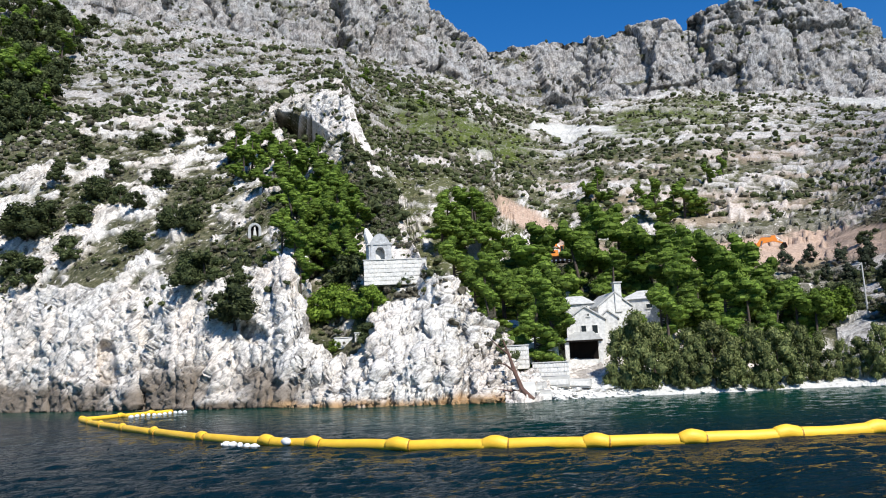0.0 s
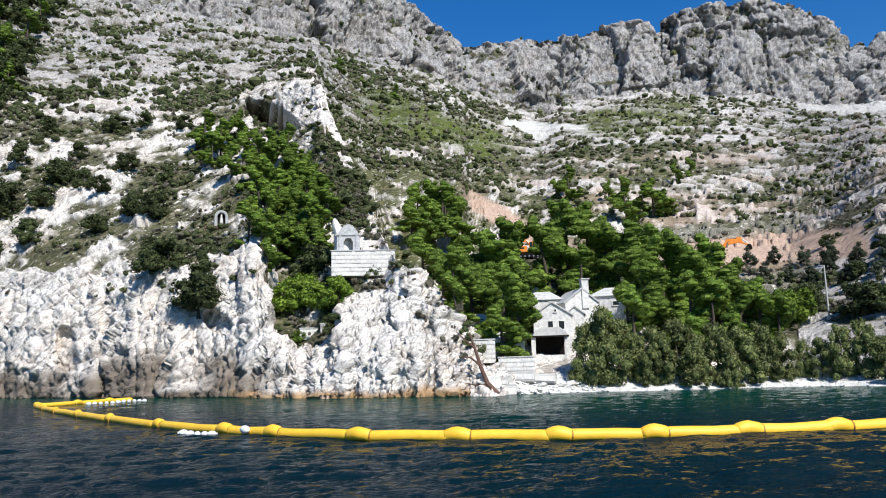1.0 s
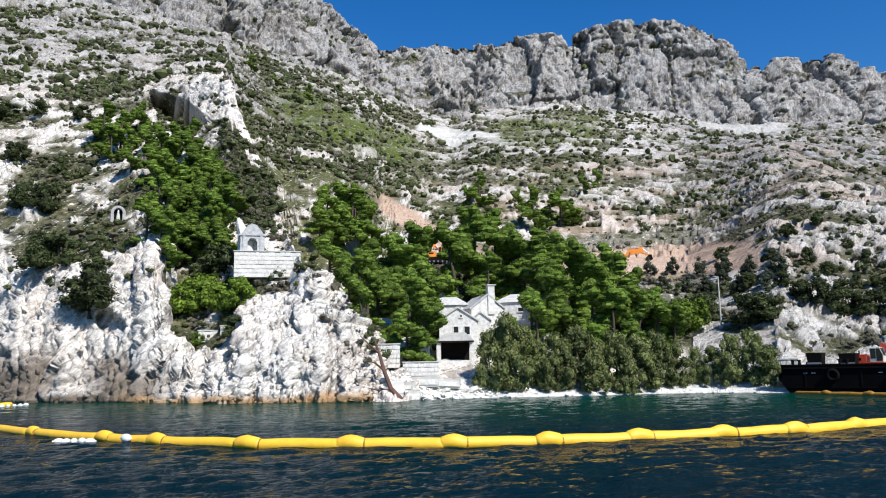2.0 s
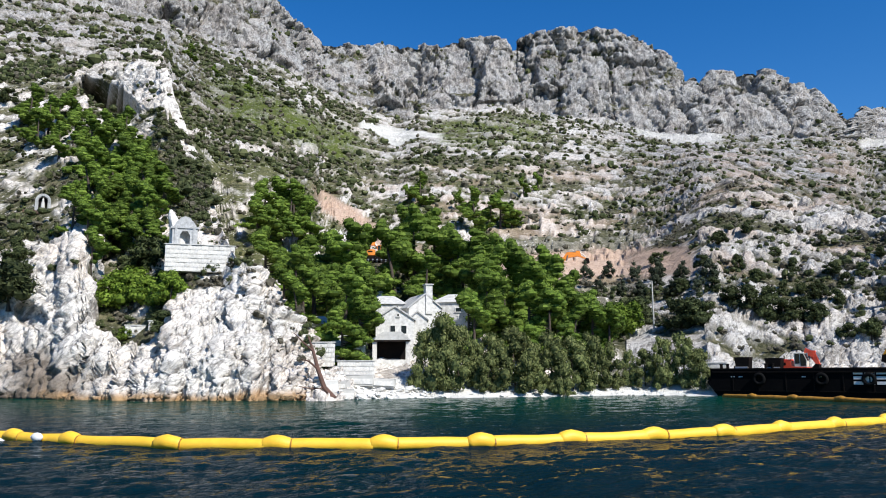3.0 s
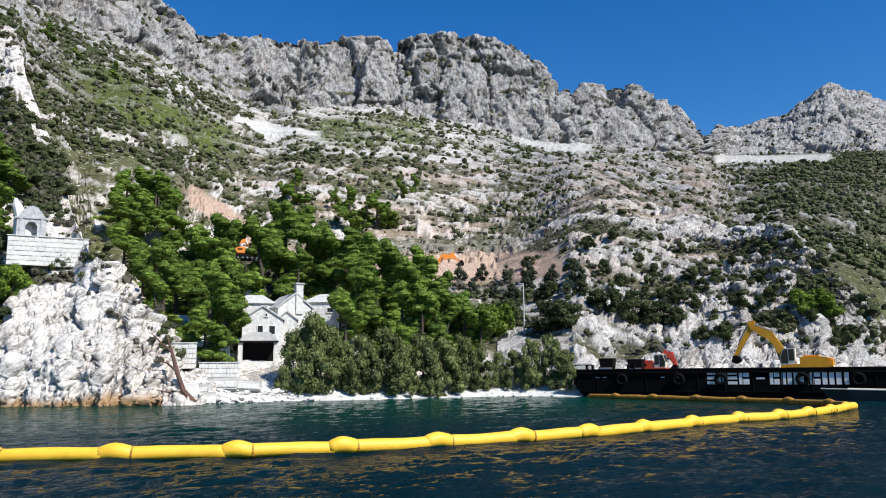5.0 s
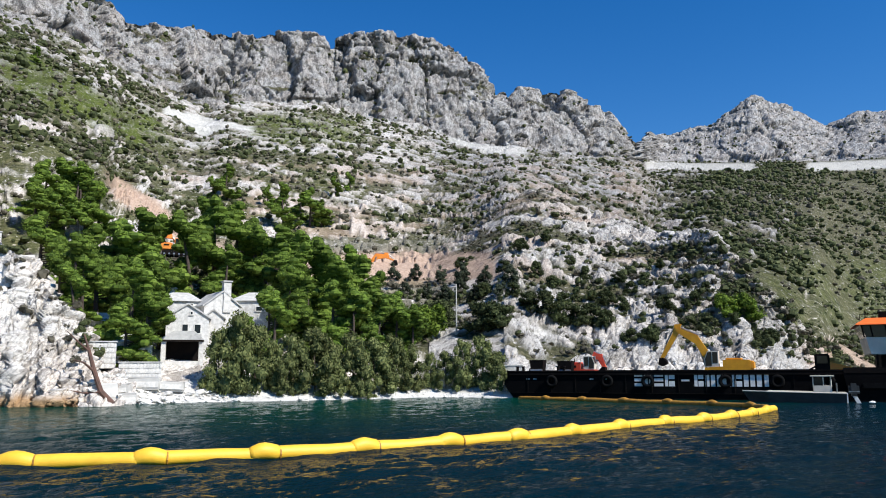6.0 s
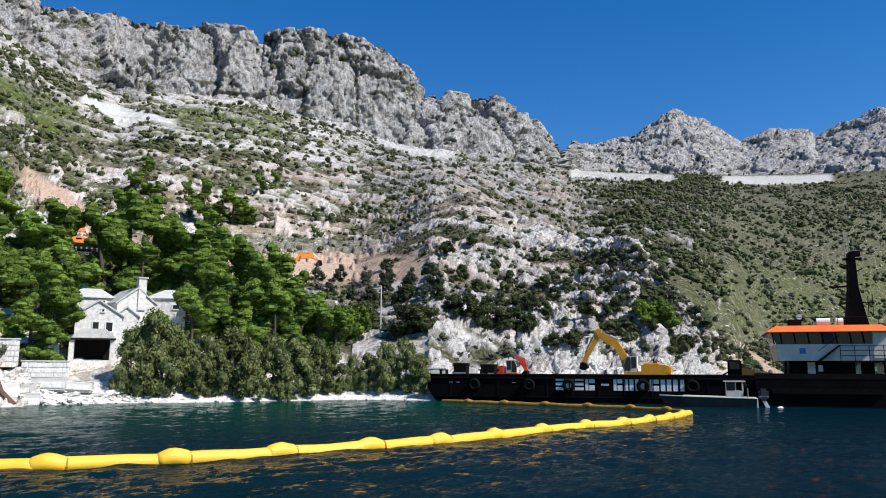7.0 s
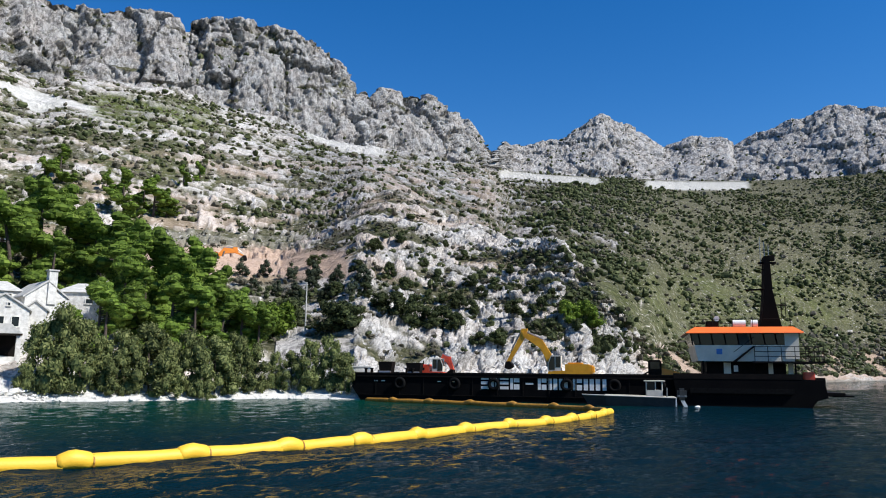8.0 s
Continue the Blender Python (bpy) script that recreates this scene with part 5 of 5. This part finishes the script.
def dead_tree():
    t = thing("dead_tree", here(20.3, 61.2, 0), "bare reddish dead tree trunk leaning on the shore rocks", "tree")
    part_mesh("trunk", *tube([(1.5, -0.4, 0.1), (0.7, -.2, 1.0), (0.2, 0, 2.4), (-.2, 0.3, 3.8), (-.6, .5, 5.0)], [.24, .2, .17, .12, .05], 8), M_DEAD, t)
    for a, b, c in (((0.2, 0, 2.4), (-.5, -.3, 3.0), (-1.1, -.5, 3.2)), ((-.2, .3, 3.8), (-.9, .2, 4.4), (-1.7, .2, 5.2)), ((0.7, -.2, 1.0), (-.3, -.4, .9), (-1.2, -.6, 1.1))):
        part_mesh("branch", *tube([a, b, c], [.1, .07, .03], 6), M_DEAD, t)


dead_tree()


# ---- plants ----
def leaf_cloud(centres, radii, per, leaf, rng, up=0.25, loose=0.5, slim=0.5):
    """Many small leaf blades on the skins of clumps: vertices and quads."""
    n = len(centres) * per
    c = np.repeat(np.asarray(centres, float), per, 0)
    R = np.repeat(np.asarray(radii, float), per, 0)
    d = rng.normal(size=(n, 3))
    d[:, 2] += up
    d /= np.linalg.norm(d, axis=1, keepdims=True)
    p = c + R * d * (0.62 + 0.45 * rng.random((n, 1)))
    nv = d + loose * rng.normal(size=(n, 3))
    nv /= np.linalg.norm(nv, axis=1, keepdims=True)
    t = np.cross(nv, rng.normal(size=(n, 3)))
    t /= np.linalg.norm(t, axis=1, keepdims=True) + 1e-9
    b = np.cross(nv, t)
    s = leaf * (0.6 + 0.8 * rng.random((n, 1)))
    V = np.stack([p - t * s, p - b * s * slim, p + t * s, p + b * s * slim], 1).reshape(-1, 3)
    return V


def cores(centres, radii, k=0.72):
    """A dense dark heart for each clump: six-sided lumps with rounded corners, as quads."""
    g = np.array([-1.0, 0.0, 1.0])
    F = []
    for ax in range(3):
        for sg in (-1, 1):
            for i in range(2):
                for j in range(2):
                    q = []
                    for u, v in ((g[i], g[j]), (g[i + 1], g[j]), (g[i + 1], g[j + 1]), (g[i], g[j + 1])):
                        c = np.zeros(3)
                        c[ax], c[(ax + 1) % 3], c[(ax + 2) % 3] = sg, u, v
                        q.append(c / np.linalg.norm(c))
                    F.append(q if sg > 0 else q[::-1])
    F = np.array(F).reshape(-1, 3)
    c, R = np.asarray(centres, float), np.asarray(radii, float)
    return (c[:, None, :] + F[None] * R[:, None, :] * k).reshape(-1, 3)


def quads_mesh(name, V, material, parent=None):
    me = bpy.data.meshes.new(name)
    n = len(V)
    me.vertices.add(n)
    me.vertices.foreach_set("co", np.ascontiguousarray(V).ravel())
    me.loops.add(n)
    me.loops.foreach_set("vertex_index", np.arange(n))
    me.polygons.add(n // 4)
    me.polygons.foreach_set("loop_start", np.arange(0, n, 4))
    me.polygons.foreach_set("loop_total", np.full(n // 4, 4))
    me.update(calc_edges=True)
    me.materials.append(material)
    ob = new(name, me)
    ob.parent = parent
    return ob


def pine(seed, label, material=None, wide=1.0):
    """A pine of 10 m: leaning tapered trunk, limbs, and flattened needle clumps with gaps between them."""
    rng = np.random.default_rng(seed)
    t = thing("pine_tree", pose(0, 0, -500), label, "tree", "pines above the beach")
    lean = rng.normal(size=2) * 0.5
    line = [Vector((lean[0] * f ** 1.5, lean[1] * f ** 1.5, 9.3 * f)) for f in np.linspace(0, 1, 7)]
    V, F = tube([p - Vector((0, 0, 0.8)) if i == 0 else p for i, p in enumerate(line)], [.30, .24, .2, .17, .13, .08, .03], 8)
    cs, rs = [], []
    for k in range(36):
        f = 0.10 + 0.87 * ((k * 0.618) % 1)
        a = k * 2.4 + rng.uniform(-.4, .4)
        reach = wide * (0.55 + 2.9 * (1 - (max(f - 0.22, 0) / 0.78) ** 1.5)) * rng.uniform(0.6, 1.12)
        base = Vector((lean[0] * f ** 1.5, lean[1] * f ** 1.5, 9.3 * f))
        tip = base + Vector((math.cos(a) * reach, math.sin(a) * reach, reach * rng.uniform(0.02, 0.30)))
        v2, f2 = tube([base, base.lerp(tip, 0.5) + Vector((0, 0, -.1)), tip], [.085, .06, .02], 5)
        F += [tuple(i + len(V) for i in q) for q in f2]
        V += v2
        for u in (1.0, 0.74, 0.46):
            q = base.lerp(tip, u) + Vector(rng.normal(size=3) * 0.2)
            s = rng.uniform(0.62, 1.15)
            cs.append(q)
            rs.append((s, s, s * rng.uniform(0.46, 0.70)))
    cs.append(line[-1] + Vector((0, 0, .1)))
    rs.append((0.8, 0.8, 0.7))
    part_mesh("trunk", V, F, M_BARK, t, "", True)
    quads_mesh("crown", np.concatenate([leaf_cloud(cs, rs, 58, 0.125, rng, 0.5, 0.5, 0.36), cores(cs, rs, 0.74)]), material or M_PINE, t)
    return t


def bush(seed, name, label, material, group, height=2.0, clumps=22, per=60, leaf=0.09, tall=1.0, category="bush"):
    """A bush of 2 m across, with stems inside."""
    rng = np.random.default_rng(seed)
    t = thing(name, pose(0, 0, -500), label, category, group)
    cs, rs = [], []
    for k in range(clumps):
        a, u = rng.uniform(0, 6.28), rng.random() ** 0.5
        z = height * rng.uniform(0.12, 0.95)
        w = (1 - (z / height) ** 2.2 * 0.75) * tall
        c = Vector((math.cos(a) * u * w, math.sin(a) * u * w, z))
        s = rng.uniform(0.26, 0.52)
        cs.append(c)
        rs.append((s, s, s * rng.uniform(0.7, 1.1)))
    V, F = tube([Vector((0, 0, -.4)), Vector((.05, 0, height * .3)), Vector((-.04, .06, height * .7))], [.10, .07, .02], 6)
    part_mesh("stem", V, F, M_BARK, t)
    quads_mesh("crown", np.concatenate([leaf_cloud(cs, rs, per, leaf, rng, 0.3, 0.5), cores(cs, rs, 0.6)]), material, t)
    return t


def plant(kind, az, tan_base, height, unit, r=None, sink=0.15, squash=1.0, turn=None):
    p = spot(az, tan_base) if r is None else floor_at(az, r)
    k = height / unit
    turn = (az * 77.7 + height * 31) % 360 if turn is None else turn
    return copy_thing(kind, pose(p.x, p.y, p.z - sink * k, 0, 0, turn) @ Matrix.Diagonal((k * squash, k * squash, k, 1)))


pines = [pine(s, "green Aleppo pine with rounded needle clumps on the slope", None, w) for s, w in ((1, 1.0), (2, 1.2), (3, 0.85), (4, 1.1), (5, 0.95))]
# headland pines: bearing, foot, height
HEAD = ((0.6, .285, 8.5), (1.8, .272, 8.0), (3.4, .268, 7.0), (4.4, .255, 7.0), (5.6, .245, 7.5), (7.2, .235, 8.0), (8.2, .215, 7.5), (4.6, .20, 7.5), (6.0, .195, 8.0), (7.6, .18, 8.0), (8.8, .17, 6.5),
        (3.8, .165, 6.0), (5.2, .145, 6.5), (6.8, .135, 6.5), (4.9, .12, 5.0), (8.0, .142, 5.5), (-14.0, .345, 15.0), (-12.3, .37, 12.0), (-11.0, .40, 10.0), (-15, .33, 13.0), (-14.8, .40, 13.0), (-13.4, .42, 13), (-12.6, .45, 12), (-11.4, .45, 10), (-13.0, .35, 12), (-10.2, .43, 9), (-15.4, .44, 14), (-14.4, .47, 12), (-12.0, .33, 8), (3.0, .295, 7.0), (2.6, .25, 6.0), (6.6, .265, 8.0), (6.6, .215, 7.5), (5.4, .17, 7.0), (8.4, .195, 7.0), (7.2, .155, 6.5),
        (1.2, .262, 6.5), (2.2, .285, 6.5), (3.9, .235, 6.5), (4.9, .225, 7.0), (5.9, .22, 6.5), (7.0, .20, 6.5), (8.0, .165, 6.0), (6.2, .175, 6.5), (5.0, .185, 6.0), (4.2, .15, 5.5), (6.0, .14, 5.5), (8.8, .15, 5.5), (9.2, .19, 5.5), (7.9, .235, 6.5), (5.1, .27, 6.5), (8.7, .225, 5.5), (4.3, .28, 5.5), (9.0, .135, 4.5))
for i, (a, t, h) in enumerate(HEAD):
    plant(pines[i % 5], a, t, h, 10, sink=0.15 if a < 0 else 1.1)
# valley pines by bearing, range and height
VALLEY = ((16.6, 92, 9.5), (17.8, 84, 8.0), (18.9, 80, 8.5), (20.2, 82, 10), (21.4, 86, 11.5), (22.6, 88, 12), (23.8, 92, 11), (21.0, 76, 8.0), (22.4, 71, 9.0), (23.0, 72.5, 8.0), (19.4, 75, 6.5), (24.0, 80, 7.5),
          (26.2, 92, 11), (27.6, 95, 12.5), (29.0, 96, 12), (30.4, 95, 10.5), (27.0, 105, 11), (31.4, 92, 9.0), (28.4, 88, 8.0),
          (32.3, 90, 9.5), (33.4, 86, 9.5), (34.6, 84, 10.0), (35.8, 84, 9.8), (37.0, 84, 9.6), (38.2, 82, 8.6), (39.4, 80, 7.8), (40.6, 78, 6.6), (33.0, 79, 7.0), (34.4, 77, 7.0), (36.0, 76, 7.4), (37.6, 75, 6.8),
          (32.0, 74, 6.0), (39.0, 74, 6.0), (41.8, 78, 5.4), (23.5, 69.6, 6.8), (22.2, 68.6, 6.2), (24.3, 76, 7.5), (19.0, 71, 5.0), (18.0, 74, 5.5), (29.9, 73.5, 4.4), (31.6, 75, 6.0), (33.6, 82, 9.0), (36.6, 80, 8.4))
for i, (a, r, h) in enumerate(VALLEY):
    plant(pines[(i * 3 + 1) % 5], a, 0, h * (1.12 if a > 31 else 1.0), 10, r)
UPPER = ((28.0, .212, 9.5), (27.2, .215, 6), (32.2, .18, 10.5), (34.1, .18, 10), (35.0, .182, 7), (35.9, .222, 6.0), (37.0, .23, 6), (31.0, .205, 5.5), (33.4, .19, 6.5), (10.8, .395, 7), (12.6, .375, 5), (15.2, .36, 6),
         (15.9, .16, 10), (16.5, .175, 10), (17.3, .172, 11), (18.2, .165, 10.5), (19.0, .15, 10), (17.7, .15, 9.5), (16.7, .15, 8.5), (18.7, .172, 9), (19.8, .16, 9))
for i, (a, t, h) in enumerate(UPPER):
    plant(pines[(i * 2) % 5], a, t, h, 10, squash=1.0, sink=0.9)

tam = [bush(s, "tamarisk", "dense grey-green tamarisk hanging over the beach", M_TAMARISK, "tamarisks on the beach", 3.2, 44, 110, 0.075, 1.35, "tree") for s in (21, 22, 23)]
for i, (a, r, h) in enumerate(((28.3, 67.2, 5.6), (29.5, 67, 7.2), (30.8, 67.4, 5.8), (32.2, 67.4, 4.4), (33.4, 67.3, 5.2), (34.9, 67.5, 5.8), (36.3, 68, 4.6), (37.6, 68.4, 5.6), (39.1, 68.8, 5.0), (40.5, 69.4, 5.4), (41.8, 70, 4.4),
                               (44.2, 71, 3.6), (45.5, 70.6, 4.8), (46.9, 70.4, 5.0), (47.9, 69.6, 3.6), (43.1, 71, 3.4), (33.0, 66.4, 3.6), (36.0, 67.2, 3.8), (38.4, 67.6, 3.8))):
    plant(tam[i % 3], a, 0, h, 3.2, r - 0.9, sink=0.42, squash=0.62 + 0.12 * (i % 3))
oak = [bush(s, "evergreen_bush", "dark green evergreen bush among pale rocks", M_OAK, "dark evergreen bushes", 2.0, 26, 75, 0.085, 1.0) for s in (31, 32, 33)]
OAKS = ((-2.9, .132, 4.0), (-1.6, .128, 4.2), (-2.2, .126, 3.6), (0.7, .105, 3.6), (0.5, .078, 4.4), (0.9, .125, 2.6), (8.7, .124, 3.6), (8.0, .118, 2.8), (12.9, .122, 2.0), (10.0, .046, 2.2), (9.4, .05, 1.6), (-10.4, .155, 4.0),
        (-12.6, .175, 6.5), (-13.6, .18, 5), (-11.6, .19, 5), (-2.7, .19, 4.6), (-4.0, .195, 3.6), (-12.8, .125, 4.6), (-13.8, .135, 4.5), (-8.8, .23, 4.5), (-7.2, .225, 3.5), (-6.0, .22, 3.0), (-5.2, .30, 3.5), (-9.5, .29, 3.5),
        (44.1, .06, 4.2), (47.4, .048, 5.4), (46.6, .05, 4.6), (48.2, .05, 4.4), (43.0, .055, 3.4), (51.2, .062, 4.0), (52.4, .055, 5.0), (53.6, .05, 5.5), (54.6, .052, 5.2), (55.6, .05, 4.2), (56.6, .102, 3.2), (53.8, .085, 3.4), (54.8, .08, 3.0),
        (60.0, .07, 3.4), (61.0, .065, 3.2), (58.4, .03, 3.4), (59.2, .034, 3.2), (57.4, .032, 3.0), (50.2, .075, 3.0), (49.2, .09, 2.8), (62.8, .09, 2.6), (64.2, .05, 3.0), (66.5, .03, 3.2), (65.5, .025, 2.8), (47.0, .09, 3.0), (48.8, .12, 2.6), (50.8, .115, 3.2), (52.0, .10, 3.6), (53.2, .13, 2.8), (54.4, .11, 3.4), (55.6, .075, 4.0), (56.8, .07, 3.8), (57.6, .09, 3.2), (49.8, .15, 2.8), (51.6, .16, 2.6), (58.6, .10, 3.6), (59.8, .12, 3.0), (61.4, .10, 3.2), (56.2, .14, 3.0), (54.9, .155, 2.6), (45.4, .13, 2.6), (62.0, .075, 3.4), (52.8, .075, 4.2), (-9.6, .20, 3.6), (-7.6, .26, 3.2), (-4.6, .25, 3.4), (-2.0, .24, 3.0), (-11.0, .25, 4.0), (-6.4, .17, 3.0), (-9.0, .33, 3.2), (-3.4, .31, 3.0), (-6.6, .35, 3.4), (-0.6, .31, 2.8))
WOOD = ((-14.5, .33, 9), (-13.6, .345, 10), (-12.8, .33, 9), (-12.0, .35, 9), (-14.2, .37, 11), (-13.2, .38, 11), (-12.2, .385, 9), (-11.2, .37, 8), (-14.6, .405, 11), (-13.5, .415, 11), (-12.4, .42, 10), (-11.4, .415, 9), (-10.4, .41, 8),
        (-14.0, .445, 10), (-12.9, .45, 10), (-11.8, .445, 9), (-10.8, .445, 8), (-9.6, .435, 7), (-9.0, .45, 6), (-10.6, .385, 6), (-13.0, .31, 7), (-14.3, .30, 8))
for i, (a, t, h) in enumerate(WOOD):
    plant(oak[i % 3], a, t, h * 0.85, 2.0, squash=1.1)
for i, (a, t, h) in enumerate(OAKS):
    plant(oak[i % 3], a, t, h * (0.95 if a < 20 else 0.64 if a < 52 else 0.48), 2.0, squash=0.95 + 0.12 * ((i * 7) % 5))
bright = bush(41, "broadleaf_bush", "bright green leafy bush on the slope", M_BRIGHT, "bright green bushes", 2.0, 26, 75, 0.09, 1.0)
for a, t, h in ((6.4, .075, 3.6), (7.6, .078, 4.0), (8.4, .082, 2.8), (10.0, .078, 3.2), (7.4, .035, 1.4), (42.2, .035, 4.0), (43.4, .038, 3.4), (64.8, .055, 3.0), (63.9, .06, 2.6), (10.6, .085, 2.4)):
    plant(bright, a, t, h, 2.0, squash=1.1)
olives = [bush(s, "olive_tree", "small round grey-green olive tree on a terrace", M_OLIVE, "olive trees on the terraces", 2.2, 18, 60, 0.09, 0.85, "tree") for s in (51, 52)]
for i, (a, t, h) in enumerate(((40.4, .112, 2.6), (42.0, .112, 2.6), (43.9, .110, 2.6), (45.5, .110, 3.0), (47.1, .106, 2.6), (49.0, .104, 2.8), (41.2, .096, 2.0), (44.2, .082, 2.6), (45.3, .098, 2.6), (46.4, .085, 2.2), (48.2, .092, 2.2), (42.8, .09, 2.2))):
    plant(olives[i % 2], a, t, h, 2.2)
for k in (*pines, *tam, *oak, bright, *olives):
    for o in (*k.children_recursive, k):
        bpy.data.objects.remove(o)


def hillside_scrub(name, material, count, seed, label, lo, hi, leafy, blade, r0, r1, want):
    """Low scrub over the slopes between two ranges, in patches."""
    rng = np.random.default_rng(seed)
    seg, az, rr = LSEG.ravel(), A2.ravel(), LR.ravel()
    q = LAND.reshape(-1, 3)
    ok = np.flatnonzero((seg > 1.75) & (seg < 6.0) & (rr >= r0) & (rr < r1) & (LAND_ATT["scree"] < 0.3) & (LAND_ATT["earth"] < 0.6) & (az > -17) & (az < 89))
    ok = rng.choice(ok, min(len(ok), count * 8), replace=False)
    patch = fbm(q[ok] / 16.0, 3, seed)
    a = az[ok]
    w = want(a, seg[ok], LAND_ATT["rock"][ok], patch) * ((rr[ok] > 84) | (a < 20) | (a > 49)) * (1 - 0.75 * LAND_ATT["grass"][ok])
    pick = ok[rng.random(len(ok)) < w][:count]
    p = q[pick]
    size = rng.uniform(lo, hi, len(p)) * (0.7 + 0.6 * np.clip(rr[pick] / 300, 0, 1.4)) * (1 + 0.6 * (rng.random(len(p)) < 0.15))
    k = 2 if r0 < 100 else 1
    cs = np.repeat(p, k, 0) + rng.normal(size=(len(p) * k, 3)) * np.repeat(size, k)[:, None] * (0.34 if k > 1 else 0.1)
    cs[:, 2] = np.repeat(p[:, 2] + size * 0.22, k) + rng.uniform(-.1, .3, len(p) * k) * np.repeat(size, k)
    s = np.repeat(size, k)[:, None] * np.array([0.5, 0.5, 0.4]) * rng.uniform(0.7, 1.25, (len(p) * k, 3))
    V = leaf_cloud(cs, s, leafy, 1.0, rng, 0.5, 0.4).reshape(-1, 4, 3)
    mid = V.mean(1, keepdims=True)
    V = mid + (V - mid) * (np.repeat(np.repeat(size, k), leafy) * blade)[:, None, None]      # blades in proportion to their bush
    C = cores(cs, s, 0.66 if k > 1 else 0.82)
    lump = np.repeat(np.repeat(size, k), len(C) // len(cs))[:, None]
    C = C + lump * 0.34 * (np.stack([vnoise(C * 2.3 / np.maximum(lump, 0.3), seed + j) for j in range(3)], 1) - 0.5)
    return tagged(quads_mesh(name, np.concatenate([V.reshape(-1, 3), C]), material), label, "scrub", kind="stuff")


def thick(a, s, rk, n):
    w = np.where(rk > 0.6, 0.05, 0.42) * step01(n, 0.30, 0.66) * np.where(s >= 4.95, np.where((a > 59) & (s < 5.6), 0.5, 0.3), 1.0)
    return w * np.where((a > 46) & (a < 67) & (s < 3.5), 0.8, 1.0) * np.where((a < 9) & (s > 2), 1.1, 1.0) * (1 - 0.1 * (a > 66) * (s < 5)) * np.where((a > 24) & (a < 62) & (s > 2), 0.7, 1.0) * np.where((a > 62) & (s > 3), 2.2, 1.0)


def thin(a, s, rk, n):
    return np.where(rk > 0.6, 0.02, 0.4) * np.where(s >= 4.95, 0.0, 1.0)


hillside_scrub("hillside_scrub", M_SHRUB, 3600, 61, "dark green scrub among the rocks near the water", 0.35, 1.35, 40, 0.075, 60, 170, thick)
hillside_scrub("hillside_scrub", M_SHRUB, 16000, 63, "dark green scrub scattered over the high slopes", 0.4, 1.75, 9, 0.12, 170, 900, thick)
hillside_scrub("dry_scrub", M_DRYBUSH, 2600, 62, "dry grey-brown scrub over the near slopes", 0.4, 1.0, 24, 0.08, 60, 170, thin)
hillside_scrub("dry_scrub", M_DRYBUSH, 5000, 64, "dry grey-brown scrub over the high slopes", 0.6, 1.5, 8, 0.15, 170, 900, thin)


def shore_rocks():
    rng = random.Random(9)
    kinds = []
    for s in range(4):
        bm = bmesh.new()
        bmesh.ops.create_icosphere(bm, subdivisions=1, radius=0.5)
        for v in bm.verts:
            n = noise.cell(v.co * 2.2 + Vector((s * 9, 0, 0)))
            v.co *= 0.85 + 0.5 * noise.noise(v.co * 1.9 + Vector((s * 7, 3, 1))) + 0.1 * n
        me = bpy.data.meshes.new("boulder")
        bm.to_mesh(me)
        bm.free()
        me.materials.append(M_STONE)
        kinds.append(me)
    for i in range(250):
        a = rng.uniform(20.4, 30) if i < 200 else rng.uniform(30, 49)
        f = rng.random()
        r = float(SHORE(a)) + 0.3 + f * (3.6 if a < 30 else 2.2)
        p = floor_at(a, r)
        s = rng.choice((0.25, 0.35, 0.45, 0.8)) * rng.uniform(0.8, 1.2) if a < 30 else rng.uniform(0.12, 0.36)
        o = new("boulder", kinds[i % 4])
        o.matrix_world = Matrix.Translation((p.x, p.y, max(p.z, 0.02) + s * 0.12)) @ pose(0, 0, 0, rng.uniform(-25, 25), rng.uniform(-25, 25), rng.uniform(0, 360)) @ Matrix.Diagonal((s * rng.uniform(1.0, 1.9), s, s * rng.uniform(.35, .75), 1))
        tagged(o, "pale angular boulder on the pebble shore", "boulder", "boulders on the shore")


shore_rocks()


def motions():
    """The sheet of ripples drifts towards the beach; the boom and the floats ride on the swell."""
    times = [k * 0.5 for k in range(17)]
    walk(water, [(t, pose(0.05 * t, 0.09 * t, 0.02 * math.sin(1.1 * t))) for t in times])
    walk(boom, [(t, pose(0, 0.04 * math.sin(0.7 * t), 0.025 * math.sin(1.5 * t + 0.6), 0, 0.03 * math.sin(1.2 * t), 0)) for t in times])
    for k, f in enumerate(floats):
        m = f.matrix_world.copy()
        walk(f, [(t, pose(0, 0, 0.03 * math.sin(1.7 * t + k)) @ m @ pose(0, 0, 0, 6 * math.sin(1.3 * t + k), 0, 0)) for t in times])


motions()
